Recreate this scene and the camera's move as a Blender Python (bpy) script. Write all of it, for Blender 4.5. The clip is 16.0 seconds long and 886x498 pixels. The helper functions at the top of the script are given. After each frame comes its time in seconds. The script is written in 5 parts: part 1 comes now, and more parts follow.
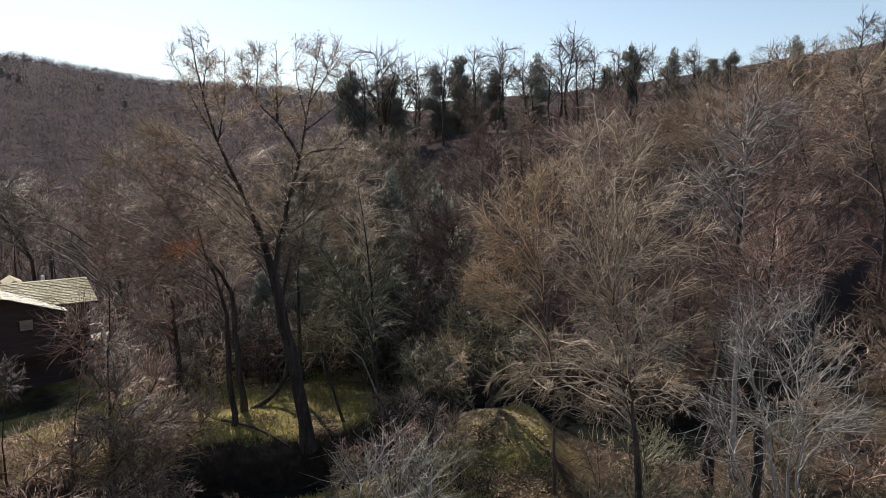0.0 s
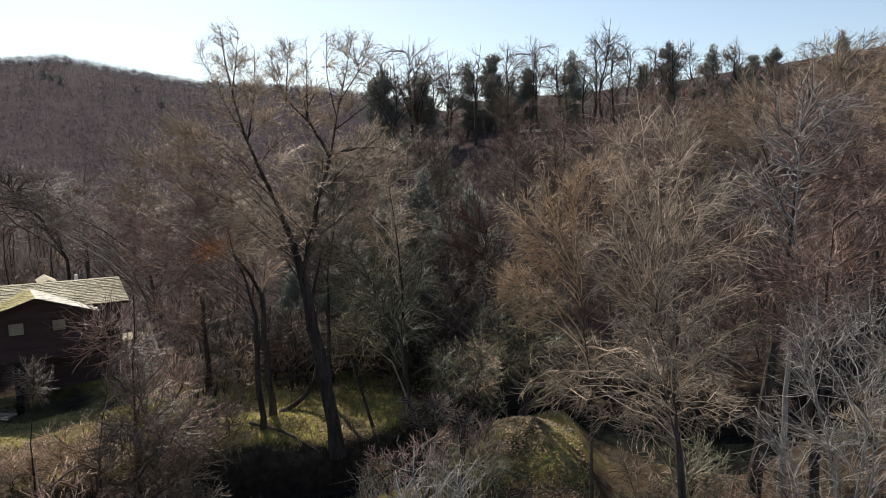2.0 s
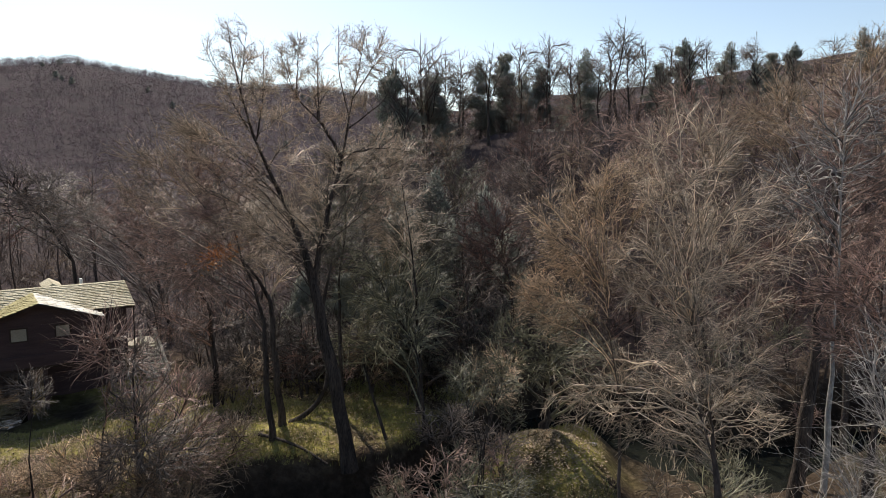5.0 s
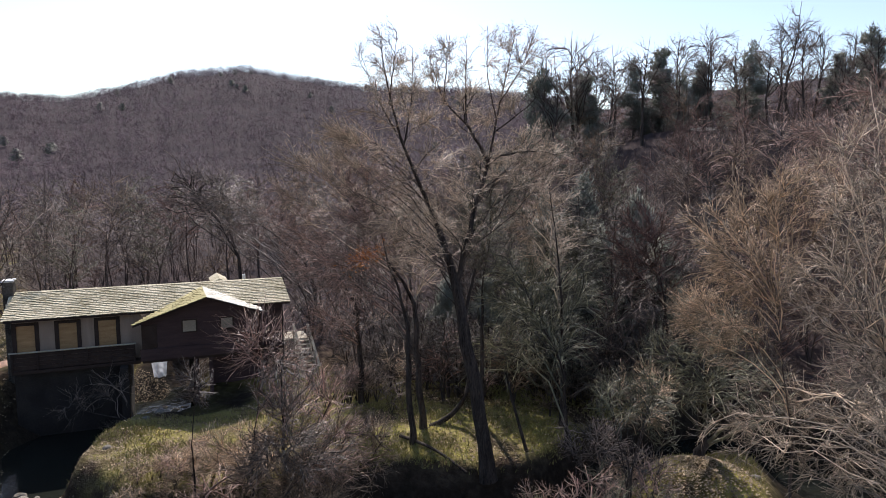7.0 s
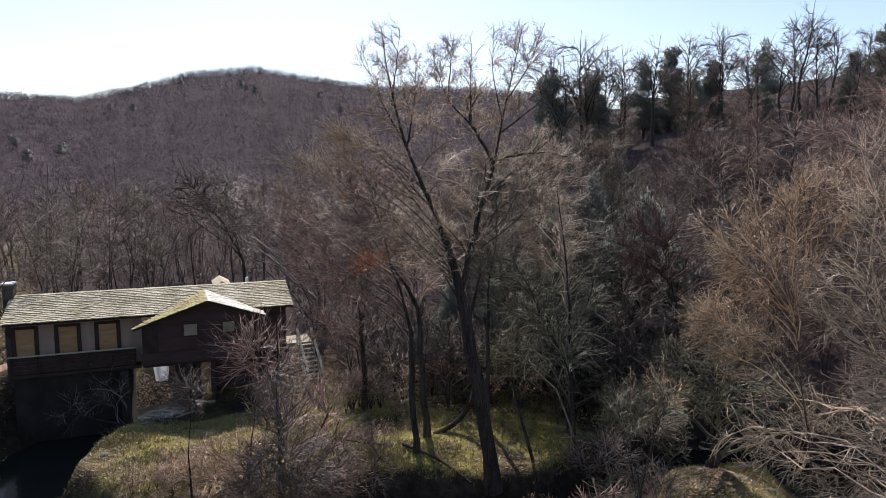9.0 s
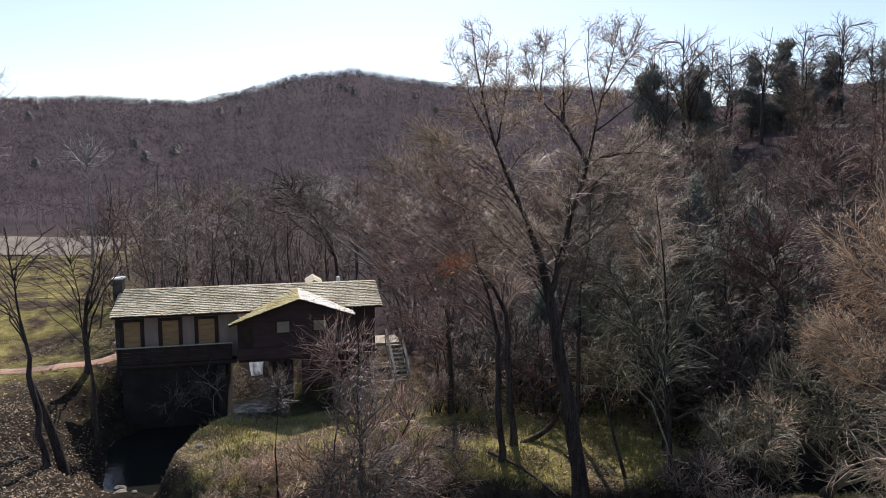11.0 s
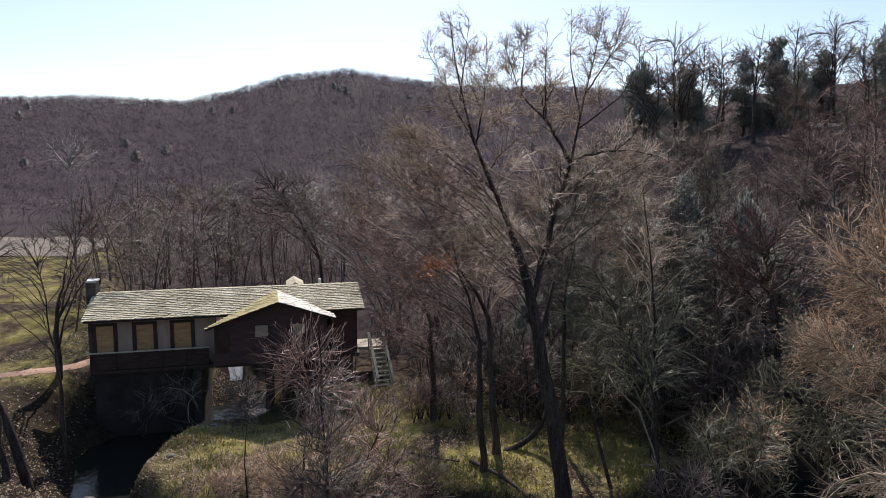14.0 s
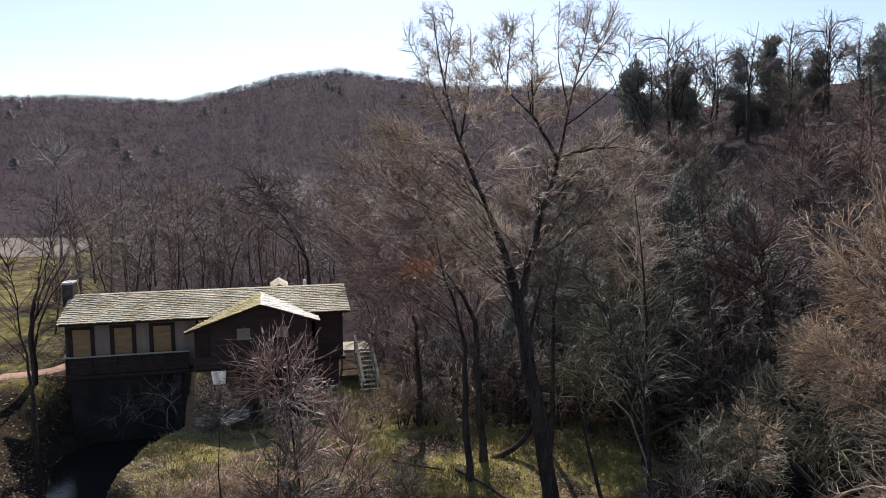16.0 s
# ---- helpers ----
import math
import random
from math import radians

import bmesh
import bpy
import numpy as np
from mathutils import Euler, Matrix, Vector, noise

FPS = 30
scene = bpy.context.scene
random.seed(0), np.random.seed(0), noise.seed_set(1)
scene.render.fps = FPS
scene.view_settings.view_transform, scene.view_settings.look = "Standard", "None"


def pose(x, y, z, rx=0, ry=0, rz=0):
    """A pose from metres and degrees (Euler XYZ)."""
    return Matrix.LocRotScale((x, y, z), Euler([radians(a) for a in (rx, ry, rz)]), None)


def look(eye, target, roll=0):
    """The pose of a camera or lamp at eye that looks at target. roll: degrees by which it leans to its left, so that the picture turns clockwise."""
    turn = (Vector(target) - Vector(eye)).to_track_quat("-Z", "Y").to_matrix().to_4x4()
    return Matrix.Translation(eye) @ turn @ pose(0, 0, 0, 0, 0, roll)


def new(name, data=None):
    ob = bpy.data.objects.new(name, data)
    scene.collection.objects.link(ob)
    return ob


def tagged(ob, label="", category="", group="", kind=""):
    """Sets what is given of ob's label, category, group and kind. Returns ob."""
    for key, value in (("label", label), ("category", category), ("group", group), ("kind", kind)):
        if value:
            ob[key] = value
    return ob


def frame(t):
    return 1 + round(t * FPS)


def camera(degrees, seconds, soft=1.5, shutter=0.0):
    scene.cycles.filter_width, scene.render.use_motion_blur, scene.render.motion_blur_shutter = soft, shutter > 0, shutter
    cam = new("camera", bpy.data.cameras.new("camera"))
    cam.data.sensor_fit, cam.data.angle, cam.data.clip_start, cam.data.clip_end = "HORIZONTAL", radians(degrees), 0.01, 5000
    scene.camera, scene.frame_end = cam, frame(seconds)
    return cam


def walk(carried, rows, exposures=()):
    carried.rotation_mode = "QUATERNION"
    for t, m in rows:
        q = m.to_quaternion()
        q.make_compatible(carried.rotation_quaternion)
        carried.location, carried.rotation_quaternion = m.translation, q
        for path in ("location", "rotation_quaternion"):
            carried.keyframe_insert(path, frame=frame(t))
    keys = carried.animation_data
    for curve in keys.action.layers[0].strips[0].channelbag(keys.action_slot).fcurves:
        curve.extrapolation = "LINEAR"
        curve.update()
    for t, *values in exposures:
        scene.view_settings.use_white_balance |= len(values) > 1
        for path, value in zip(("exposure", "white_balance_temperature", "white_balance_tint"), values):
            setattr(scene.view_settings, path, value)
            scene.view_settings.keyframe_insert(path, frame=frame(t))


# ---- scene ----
import itertools

cam = camera(66.0, 16.0, 0.75)
EYE, TILT = 14.0, -6.33
# seconds, x, y, height against the first eye, turn to the left
WALK = [
    (0.0, 0.002, 0.001, 0.002, -0.0),
    (0.5, -0.019, 0.224, -0.007, 0.74),
    (1.0, -0.028, 0.466, -0.013, 1.75),
    (1.5, -0.05, 0.713, -0.012, 2.53),
    (2.0, -0.1, 0.973, -0.016, 2.6),
    (2.5, -0.173, 1.217, -0.025, 2.92),
    (3.0, -0.235, 1.459, -0.029, 2.95),
    (3.2, -0.263, 1.554, -0.021, 2.97),
    (5.3, -0.562, 2.561, 0.069, 3.59),
    (5.5, -0.591, 2.657, 0.077, 4.13),
    (6.0, -0.689, 2.874, 0.144, 6.29),
    (6.5, -0.715, 3.095, 0.193, 10.46),
    (6.8, -0.681, 3.236, 0.218, 14.05),
    (6.9, -0.67, 3.284, 0.226, 14.91),
    (7.0, -0.658, 3.331, 0.235, 15.58),
    (7.5, -0.613, 3.561, 0.272, 16.32),
    (8.0, -0.607, 3.791, 0.305, 16.3),
    (8.2, -0.623, 3.877, 0.309, 16.3),
    (10.3, -0.79, 4.779, 0.347, 16.79),
    (10.5, -0.805, 4.865, 0.35, 20.13),
    (10.7, -0.789, 4.944, 0.354, 23.2),
    (11.0, -0.765, 5.061, 0.361, 24.18),
    (11.5, -0.728, 5.234, 0.352, 24.1),
    (12.0, -0.696, 5.405, 0.357, 23.99),
    (12.5, -0.675, 5.599, 0.363, 23.9),
    (13.0, -0.665, 5.83, 0.356, 23.85),
    (13.5, -0.655, 6.086, 0.329, 23.77),
    (14.0, -0.621, 6.36, 0.319, 23.7),
    (14.5, -0.593, 6.63, 0.321, 23.6),
    (15.0, -0.57, 6.918, 0.316, 23.51),
    (15.5, -0.586, 7.217, 0.29, 23.43),
    (16.0, -0.626, 7.501, 0.242, 23.28),
]
walk(cam, [(t, pose(x, y, EYE + z, 90 + TILT, 0, yaw)) for t, x, y, z, yaw in WALK], [(0.0, 0.06, 6650, 10), (3.0, 0.06, 6650, 10), (5.5, 0.2, 6500, 10), (6.5, 0.33, 6250, 14), (8.0, 0.22, 6150, 16), (11.0, 0.1, 6150, 16), (16.0, 0.08, 6150, 16)])

# ---- sky and sun ----
SUN_LEFT, SUN_UP = 28.5, 43.0          # degrees to the left of +y, degrees above the horizon
world = bpy.data.worlds.new("sky")
scene.world = world
world.use_nodes = True
wn = world.node_tree.nodes
sky = wn.new("ShaderNodeTexSky")
sky.sky_type = "NISHITA"
sky.sun_disc = False
sky.sun_elevation = radians(SUN_UP)
sky.sun_rotation = radians(-SUN_LEFT)
sky.air_density, sky.dust_density, sky.ozone_density = 1.0, 0.65, 0.0
world.node_tree.links.new(sky.outputs[0], wn["Background"].inputs[0])
wn["Background"].inputs[1].default_value = 0.132
sun = new("sun", bpy.data.lights.new("sun", "SUN"))
sun.data.energy, sun.data.angle, sun.data.color = 5.0, radians(0.55), (1.0, 0.915, 0.795)
sun_way = Vector((-math.sin(radians(SUN_LEFT)) * math.cos(radians(SUN_UP)), math.cos(radians(SUN_LEFT)) * math.cos(radians(SUN_UP)), math.sin(radians(SUN_UP))))
sun.matrix_world = look(sun_way * 100, (0, 0, 0))


# ---- materials ----
def material(name, dark, light, scale=2.0, fine=30.0, rough=0.85, bump=0.3, vary=0.0, stretch=(1, 1, 1), metal=0.0, bump_size=0.02, coords="Object", gloss=0.5, island=0.0):
    m = bpy.data.materials.new(name)
    m.use_nodes = True
    nt = m.node_tree
    n, link = nt.nodes, nt.links.new
    bsdf = n["Principled BSDF"]
    tc, mp = n.new("ShaderNodeTexCoord"), n.new("ShaderNodeMapping")
    mp.inputs["Scale"].default_value = stretch
    link(tc.outputs[coords], mp.inputs[0])
    big, small = n.new("ShaderNodeTexNoise"), n.new("ShaderNodeTexNoise")
    for tex, s in ((big, scale), (small, fine)):
        tex.inputs["Scale"].default_value = s
        tex.inputs["Detail"].default_value = 5
        link(mp.outputs[0], tex.inputs[0])
    add = n.new("ShaderNodeMath")
    add.operation = "ADD"
    link(big.outputs[0], add.inputs[0])
    link(small.outputs[0], add.inputs[1])
    ramp = n.new("ShaderNodeValToRGB")
    ramp.color_ramp.elements[0].position, ramp.color_ramp.elements[1].position = 0.36, 0.66
    ramp.color_ramp.elements[0].color, ramp.color_ramp.elements[1].color = (*dark, 1), (*light, 1)
    half = n.new("ShaderNodeMath")
    half.operation = "MULTIPLY"
    half.inputs[1].default_value = 0.5
    link(add.outputs[0], half.inputs[0])
    link(half.outputs[0], ramp.inputs[0])
    colour = ramp.outputs[0]
    if vary:
        info, hsv, rng = n.new("ShaderNodeObjectInfo"), n.new("ShaderNodeHueSaturation"), n.new("ShaderNodeMapRange")
        link(info.outputs["Random"], rng.inputs[0])
        rng.inputs[3].default_value, rng.inputs[4].default_value = 1 - vary, 1 + vary
        link(rng.outputs[0], hsv.inputs["Value"])
        link(colour, hsv.inputs["Color"])
        colour = hsv.outputs[0]
    if island:
        geo, hsv, rng = n.new("ShaderNodeNewGeometry"), n.new("ShaderNodeHueSaturation"), n.new("ShaderNodeMapRange")
        skew = n.new("ShaderNodeMath")
        skew.operation = "POWER"
        skew.inputs[1].default_value = 1.5
        link(geo.outputs["Random Per Island"], skew.inputs[0])
        link(skew.outputs[0], rng.inputs[0])
        rng.inputs[3].default_value, rng.inputs[4].default_value = 1 - 0.9 * island, 1 + 0.95 * island
        link(rng.outputs[0], hsv.inputs["Value"])
        link(colour, hsv.inputs["Color"])
        colour = hsv.outputs[0]
    link(colour, bsdf.inputs["Base Color"])
    bsdf.inputs["Roughness"].default_value = rough
    bsdf.inputs["Specular IOR Level"].default_value = gloss
    bsdf.inputs["Metallic"].default_value = metal
    if bump:
        bp = n.new("ShaderNodeBump")
        bp.inputs["Strength"].default_value = bump
        bp.inputs["Distance"].default_value = bump_size
        link(small.outputs[0], bp.inputs["Height"])
        link(bp.outputs[0], bsdf.inputs["Normal"])
    return m


BARK = material("bark_brown", (0.013, 0.010, 0.008), (0.115, 0.088, 0.072), 1.5, 9, 0.9, 1.0, 0.15, (3, 3, 0.5), bump_size=0.07, gloss=0.25)
WOOD_BARK = material("woodland_bark", (0.045, 0.034, 0.028), (0.14, 0.108, 0.09), 1.5, 9, 0.9, 0.6, 0.2, (3, 3, 0.6), gloss=0.2)
BARK_PALE = material("bark_pale", (0.17, 0.15, 0.13), (0.42, 0.39, 0.35), 1.5, 12, 0.85, 0.5, 0.1, (2, 2, 0.7))
TWIG_GREY = material("twigs_grey", (0.122, 0.088, 0.067), (0.339, 0.262, 0.206), 0.35, 6, 0.5, 0, 0.2, island=0.85)
TWIG_TAN = material("twigs_tan", (0.25, 0.178, 0.115), (0.70, 0.53, 0.36), 0.35, 6, 0.5, 0, 0.2, island=0.85)
TWIG_STRAW = material("twigs_straw", (0.31, 0.235, 0.16), (0.76, 0.60, 0.435), 0.5, 6, 0.45, 0, 0.2, island=0.85)
TWIG_RED = material("twigs_red", (0.20, 0.122, 0.092), (0.54, 0.345, 0.262), 0.35, 6, 0.5, 0, 0.2, island=0.85)
TWIG_GOLD = material("twigs_gold", (0.32, 0.22, 0.13), (0.74, 0.54, 0.35), 0.35, 6, 0.5, 0, 0.2, island=0.85)
TWIG_PALE = material("twigs_pale", (0.215, 0.19, 0.165), (0.52, 0.47, 0.42), 0.5, 6, 0.5, 0, 0.1, island=0.85)
TWIG_GREEN = material("twigs_green", (0.11, 0.10, 0.06), (0.29, 0.27, 0.16), 0.5, 6, 0.5, 0, 0.2, island=0.85)
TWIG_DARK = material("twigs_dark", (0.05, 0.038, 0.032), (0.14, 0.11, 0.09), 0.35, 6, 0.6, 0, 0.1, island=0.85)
BRUSH = material("brush_twigs", (0.045, 0.031, 0.026), (0.15, 0.104, 0.086), 0.08, 3, 0.7, 0, gloss=0.2, island=0.7)
# far twigs: the purplish haze of distance is put into their colour
FAR_TWIG = material("hazed_far_twigs", (0.083, 0.061, 0.071), (0.212, 0.157, 0.168), 0.02, 0.25, 0.9, 0, gloss=0.1, island=0.3)
# woodland twigs: darker copies of the twig colours, dense woods' self-shade put in
WOOD_GREY = material("shaded_twigs_grey", (0.085, 0.060, 0.047), (0.265, 0.198, 0.156), 0.35, 6, 0.55, 0, 0.25, gloss=0.3, island=0.7)
WOOD_RED = material("shaded_twigs_red", (0.094, 0.054, 0.042), (0.297, 0.176, 0.135), 0.35, 6, 0.55, 0, 0.25, gloss=0.3, island=0.7)
WOOD_TAN = material("shaded_twigs_tan", (0.101, 0.067, 0.042), (0.307, 0.212, 0.135), 0.35, 6, 0.55, 0, 0.25, gloss=0.3, island=0.7)
WOOD_GREEN = material("shaded_twigs_green", (0.065, 0.057, 0.036), (0.19, 0.17, 0.105), 0.35, 6, 0.55, 0, 0.25, gloss=0.3, island=0.7)
ORANGE_LEAF = material("orange_dead_leaves", (0.42, 0.12, 0.03), (0.72, 0.32, 0.08), 2, 12, 0.6, 0)
NEEDLES = material("cedar_needles", (0.10, 0.106, 0.08), (0.25, 0.25, 0.19), 0.8, 9, 0.7, 0, 0.25)
SHAKE = material("cedar_shakes", (0.28, 0.24, 0.14), (0.76, 0.68, 0.50), 0.7, 7, 0.8, 0.6, gloss=0.15)
SHAKE_MOSS = material("mossy_shakes", (0.21, 0.18, 0.065), (0.56, 0.48, 0.23), 0.9, 8, 0.8, 0.6, gloss=0.2)
WALL_BROWN = material("brown_siding", (0.045, 0.028, 0.028), (0.085, 0.053, 0.05), 0.8, 25, 0.8, 0.25, 0, (1, 1, 6), gloss=0.2)
WALL_GREY = material("grey_siding", (0.25, 0.18, 0.135), (0.41, 0.305, 0.232), 0.8, 25, 0.85, 0.25, 0, (4, 4, 0.6), gloss=0.2)
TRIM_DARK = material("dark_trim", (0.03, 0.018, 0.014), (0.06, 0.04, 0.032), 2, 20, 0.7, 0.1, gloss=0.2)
PLYWOOD = material("plywood", (0.28, 0.15, 0.06), (0.48, 0.30, 0.14), 1.2, 14, 0.7, 0.1, 0.08, (1, 1, 5))
STONE = material("chimney_stone", (0.03, 0.026, 0.022), (0.12, 0.105, 0.09), 2.5, 12, 0.9, 0.8, 0.25, gloss=0.2)
METAL = material("pale_metal", (0.62, 0.62, 0.60), (0.80, 0.80, 0.78), 3, 20, 0.45, 0.05, 0, metal=0.3)
WOOD_PALE = material("weathered_wood", (0.30, 0.26, 0.19), (0.55, 0.49, 0.38), 2, 18, 0.8, 0.3, 0.1, (5, 5, 1))
# concrete darkened to near black: the shade under the house put into its colour
CONCRETE = material("shade_darkened_concrete", (0.024, 0.02, 0.018), (0.06, 0.05, 0.043), 1, 16, 0.9, 0.4, gloss=0.2)
ROCK = material("creek_rock", (0.10, 0.085, 0.065), (0.30, 0.265, 0.215), 2, 12, 0.85, 0.8, 0.2)
GRAVEL = material("lot_gravel", (0.12, 0.094, 0.066), (0.24, 0.192, 0.142), 0.12, 5, 0.95, 0.5)
CLAY = material("clay_path", (0.36, 0.20, 0.13), (0.52, 0.33, 0.23), 0.5, 8, 0.95, 0.5)
LEAF = material("dead_leaves", (0.14, 0.09, 0.05), (0.50, 0.38, 0.22), 3, 15, 0.7, 0, island=0.6)
GRASS = material("grass_blades", (0.15, 0.145, 0.035), (0.42, 0.37, 0.12), 0.4, 6, 0.7, 0)
STAIR_WOOD = material("pale_stair_wood", (0.26, 0.225, 0.16), (0.50, 0.45, 0.34), 2, 18, 0.8, 0.3, 0.1, (5, 5, 1))
BOARD_PALE = material("pale_board", (0.22, 0.18, 0.13), (0.38, 0.33, 0.25), 1.5, 14, 0.8, 0.1)
SHAKE_PALE = material("bleached_shakes", (0.52, 0.48, 0.38), (0.80, 0.77, 0.68), 0.7, 7, 0.7, 0.4, gloss=0.2)
TARP = material("white_sheet", (0.66, 0.68, 0.72), (0.82, 0.83, 0.85), 2, 10, 0.5, 0.3)


def let_light_through(m, share):
    n, link = m.node_tree.nodes, m.node_tree.links.new
    thin, mix = n.new("ShaderNodeBsdfTranslucent"), n.new("ShaderNodeMixShader")
    thin.inputs[0].default_value = (0.8, 0.82, 0.85, 1)
    mix.inputs[0].default_value = share
    link(n["Principled BSDF"].outputs[0], mix.inputs[1])
    link(thin.outputs[0], mix.inputs[2])
    link(mix.outputs[0], n["Material Output"].inputs[0])


let_light_through(TARP, 0.6)


def ground_material():
    m = bpy.data.materials.new("ground_cover")
    m.use_nodes = True
    nt = m.node_tree
    n, link = nt.nodes, nt.links.new
    bsdf = n["Principled BSDF"]
    tc = n.new("ShaderNodeTexCoord")

    def noise_ramp(scale, detail, stops):
        tex, ramp = n.new("ShaderNodeTexNoise"), n.new("ShaderNodeValToRGB")
        tex.inputs["Scale"].default_value, tex.inputs["Detail"].default_value = scale, detail
        tex.inputs["Roughness"].default_value = 0.65
        link(tc.outputs["Object"], tex.inputs[0])
        link(tex.outputs[0], ramp.inputs[0])
        e = ramp.color_ramp.elements
        e[0].position, e[0].color = stops[0][0], (*stops[0][1], 1)
        e[1].position, e[1].color = stops[-1][0], (*stops[-1][1], 1)
        for p, c in stops[1:-1]:
            e.new(p).color = (*c, 1)
        return tex, ramp

    t1, litter = noise_ramp(2.2, 9, [(0.3, (0.03, 0.021, 0.015)), (0.5, (0.075, 0.053, 0.036)), (0.7, (0.16, 0.12, 0.08))])
    t2, grass = noise_ramp(1.1, 9, [(0.32, (0.14, 0.105, 0.05)), (0.5, (0.29, 0.26, 0.07)), (0.7, (0.50, 0.42, 0.17))])
    # wet creek mud; the same dark colour also paints shade on the banks
    t3, mud_and_shade = noise_ramp(3.0, 6, [(0.3, (0.012, 0.010, 0.008)), (0.7, (0.034, 0.028, 0.022))])
    zone = n.new("ShaderNodeAttribute")
    zone.attribute_name = "cover"
    sep = n.new("ShaderNodeSeparateColor")
    link(zone.outputs["Color"], sep.inputs[0])
    patch = n.new("ShaderNodeTexNoise")
    patch.inputs["Scale"].default_value, patch.inputs["Detail"].default_value = 0.35, 6
    link(tc.outputs["Object"], patch.inputs[0])
    mr = n.new("ShaderNodeMapRange")
    mr.inputs[1].default_value, mr.inputs[2].default_value = 0.40, 0.62
    link(patch.outputs[0], mr.inputs[0])
    mul = n.new("ShaderNodeMath")
    mul.operation = "MULTIPLY"
    link(sep.outputs[0], mul.inputs[0])
    link(mr.outputs[0], mul.inputs[1])
    a, b = n.new("ShaderNodeMix"), n.new("ShaderNodeMix")
    for mx in (a, b):
        mx.data_type = "RGBA"
    link(mul.outputs[0], a.inputs[0])
    link(litter.outputs[0], a.inputs[6])
    link(grass.outputs[0], a.inputs[7])
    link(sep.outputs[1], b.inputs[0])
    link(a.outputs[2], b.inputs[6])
    link(mud_and_shade.outputs[0], b.inputs[7])
    # dark purplish woods floor: shade under the trees put into the duff colour
    t4, shaded_duff = noise_ramp(0.05, 8, [(0.35, (0.038, 0.03, 0.032)), (0.65, (0.088, 0.068, 0.07))])
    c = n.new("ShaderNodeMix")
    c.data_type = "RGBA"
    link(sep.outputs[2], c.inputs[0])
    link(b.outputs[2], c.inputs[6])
    link(shaded_duff.outputs[0], c.inputs[7])
    link(c.outputs[2], bsdf.inputs["Base Color"])
    bsdf.inputs["Roughness"].default_value = 1.0
    bsdf.inputs["Specular IOR Level"].default_value = 0.05
    fine = n.new("ShaderNodeTexNoise")
    fine.inputs["Scale"].default_value, fine.inputs["Detail"].default_value = 9, 8
    link(tc.outputs["Object"], fine.inputs[0])
    bp = n.new("ShaderNodeBump")
    bp.inputs["Strength"].default_value, bp.inputs["Distance"].default_value = 0.9, 0.12
    link(fine.outputs[0], bp.inputs["Height"])
    link(bp.outputs[0], bsdf.inputs["Normal"])
    return m


def water_material():
    m = bpy.data.materials.new("creek_water")
    m.use_nodes = True
    n, link = m.node_tree.nodes, m.node_tree.links.new
    bsdf = n["Principled BSDF"]
    bsdf.inputs["Base Color"].default_value = (0.018, 0.02, 0.016, 1)
    bsdf.inputs["Roughness"].default_value = 0.08
    bsdf.inputs["IOR"].default_value = 1.33
    tc, tex, bp = n.new("ShaderNodeTexCoord"), n.new("ShaderNodeTexNoise"), n.new("ShaderNodeBump")
    tex.inputs["Scale"].default_value, tex.inputs["Detail"].default_value = 2.5, 4
    link(tc.outputs["Object"], tex.inputs[0])
    link(tex.outputs[0], bp.inputs["Height"])
    bp.inputs["Strength"].default_value, bp.inputs["Distance"].default_value = 0.25, 0.05
    link(bp.outputs[0], bsdf.inputs["Normal"])
    return m


GROUND, WATER = ground_material(), water_material()


# ---- mesh helpers ----
def mesh_arrays(name, verts, quads, tris, mat, smooth=True):
    me = bpy.data.meshes.new(name)
    verts = np.asarray(verts, np.float32).reshape(-1, 3)
    quads = np.asarray(quads, np.int32).reshape(-1, 4)
    tris = np.asarray(tris, np.int32).reshape(-1, 3)
    me.vertices.add(len(verts))
    me.vertices.foreach_set("co", verts.ravel())
    me.loops.add(quads.size + tris.size)
    me.loops.foreach_set("vertex_index", np.concatenate([quads.ravel(), tris.ravel()]))
    me.polygons.add(len(quads) + len(tris))
    starts = np.concatenate([np.arange(len(quads)) * 4, quads.size + np.arange(len(tris)) * 3])
    me.polygons.foreach_set("loop_start", starts.astype(np.int32))
    me.polygons.foreach_set("use_smooth", np.full(len(quads) + len(tris), smooth))
    me.update(calc_edges=True)
    me.materials.append(mat)
    return me


def part(name, bm, mat, parent, label=""):
    me = bpy.data.meshes.new(name)
    bm.to_mesh(me)
    bm.free()
    me.materials.append(mat)
    ob = new(name, me)
    ob.parent = parent
    if label:
        ob["label"] = label
    return ob


def mesh_part(name, me, parent, label=""):
    ob = new(name, me)
    ob.parent = parent
    if label:
        ob["label"] = label
    return ob


def box(bm, x0, x1, y0, y1, z0, z1, bevel=0.0, m=None):
    r = bmesh.ops.create_cube(bm, size=1)
    vs = r["verts"]
    bmesh.ops.scale(bm, vec=(x1 - x0, y1 - y0, z1 - z0), verts=vs)
    bmesh.ops.translate(bm, vec=((x0 + x1) / 2, (y0 + y1) / 2, (z0 + z1) / 2), verts=vs)
    if m is not None:
        bmesh.ops.transform(bm, matrix=m, verts=vs)
    if bevel:
        es = list({e for v in vs for e in v.link_edges})
        bmesh.ops.bevel(bm, geom=es, offset=bevel, segments=1, affect="EDGES")
    return bm


def boxed(*a, **k):
    return box(bmesh.new(), *a, **k)


def beam(bm, a, b, w, h):
    a, b = Vector(a), Vector(b)
    d = b - a
    q = d.to_track_quat("X", "Z").to_matrix().to_4x4()
    return box(bm, 0, d.length, -w / 2, w / 2, -h / 2, h / 2, 0, Matrix.Translation(a) @ q)


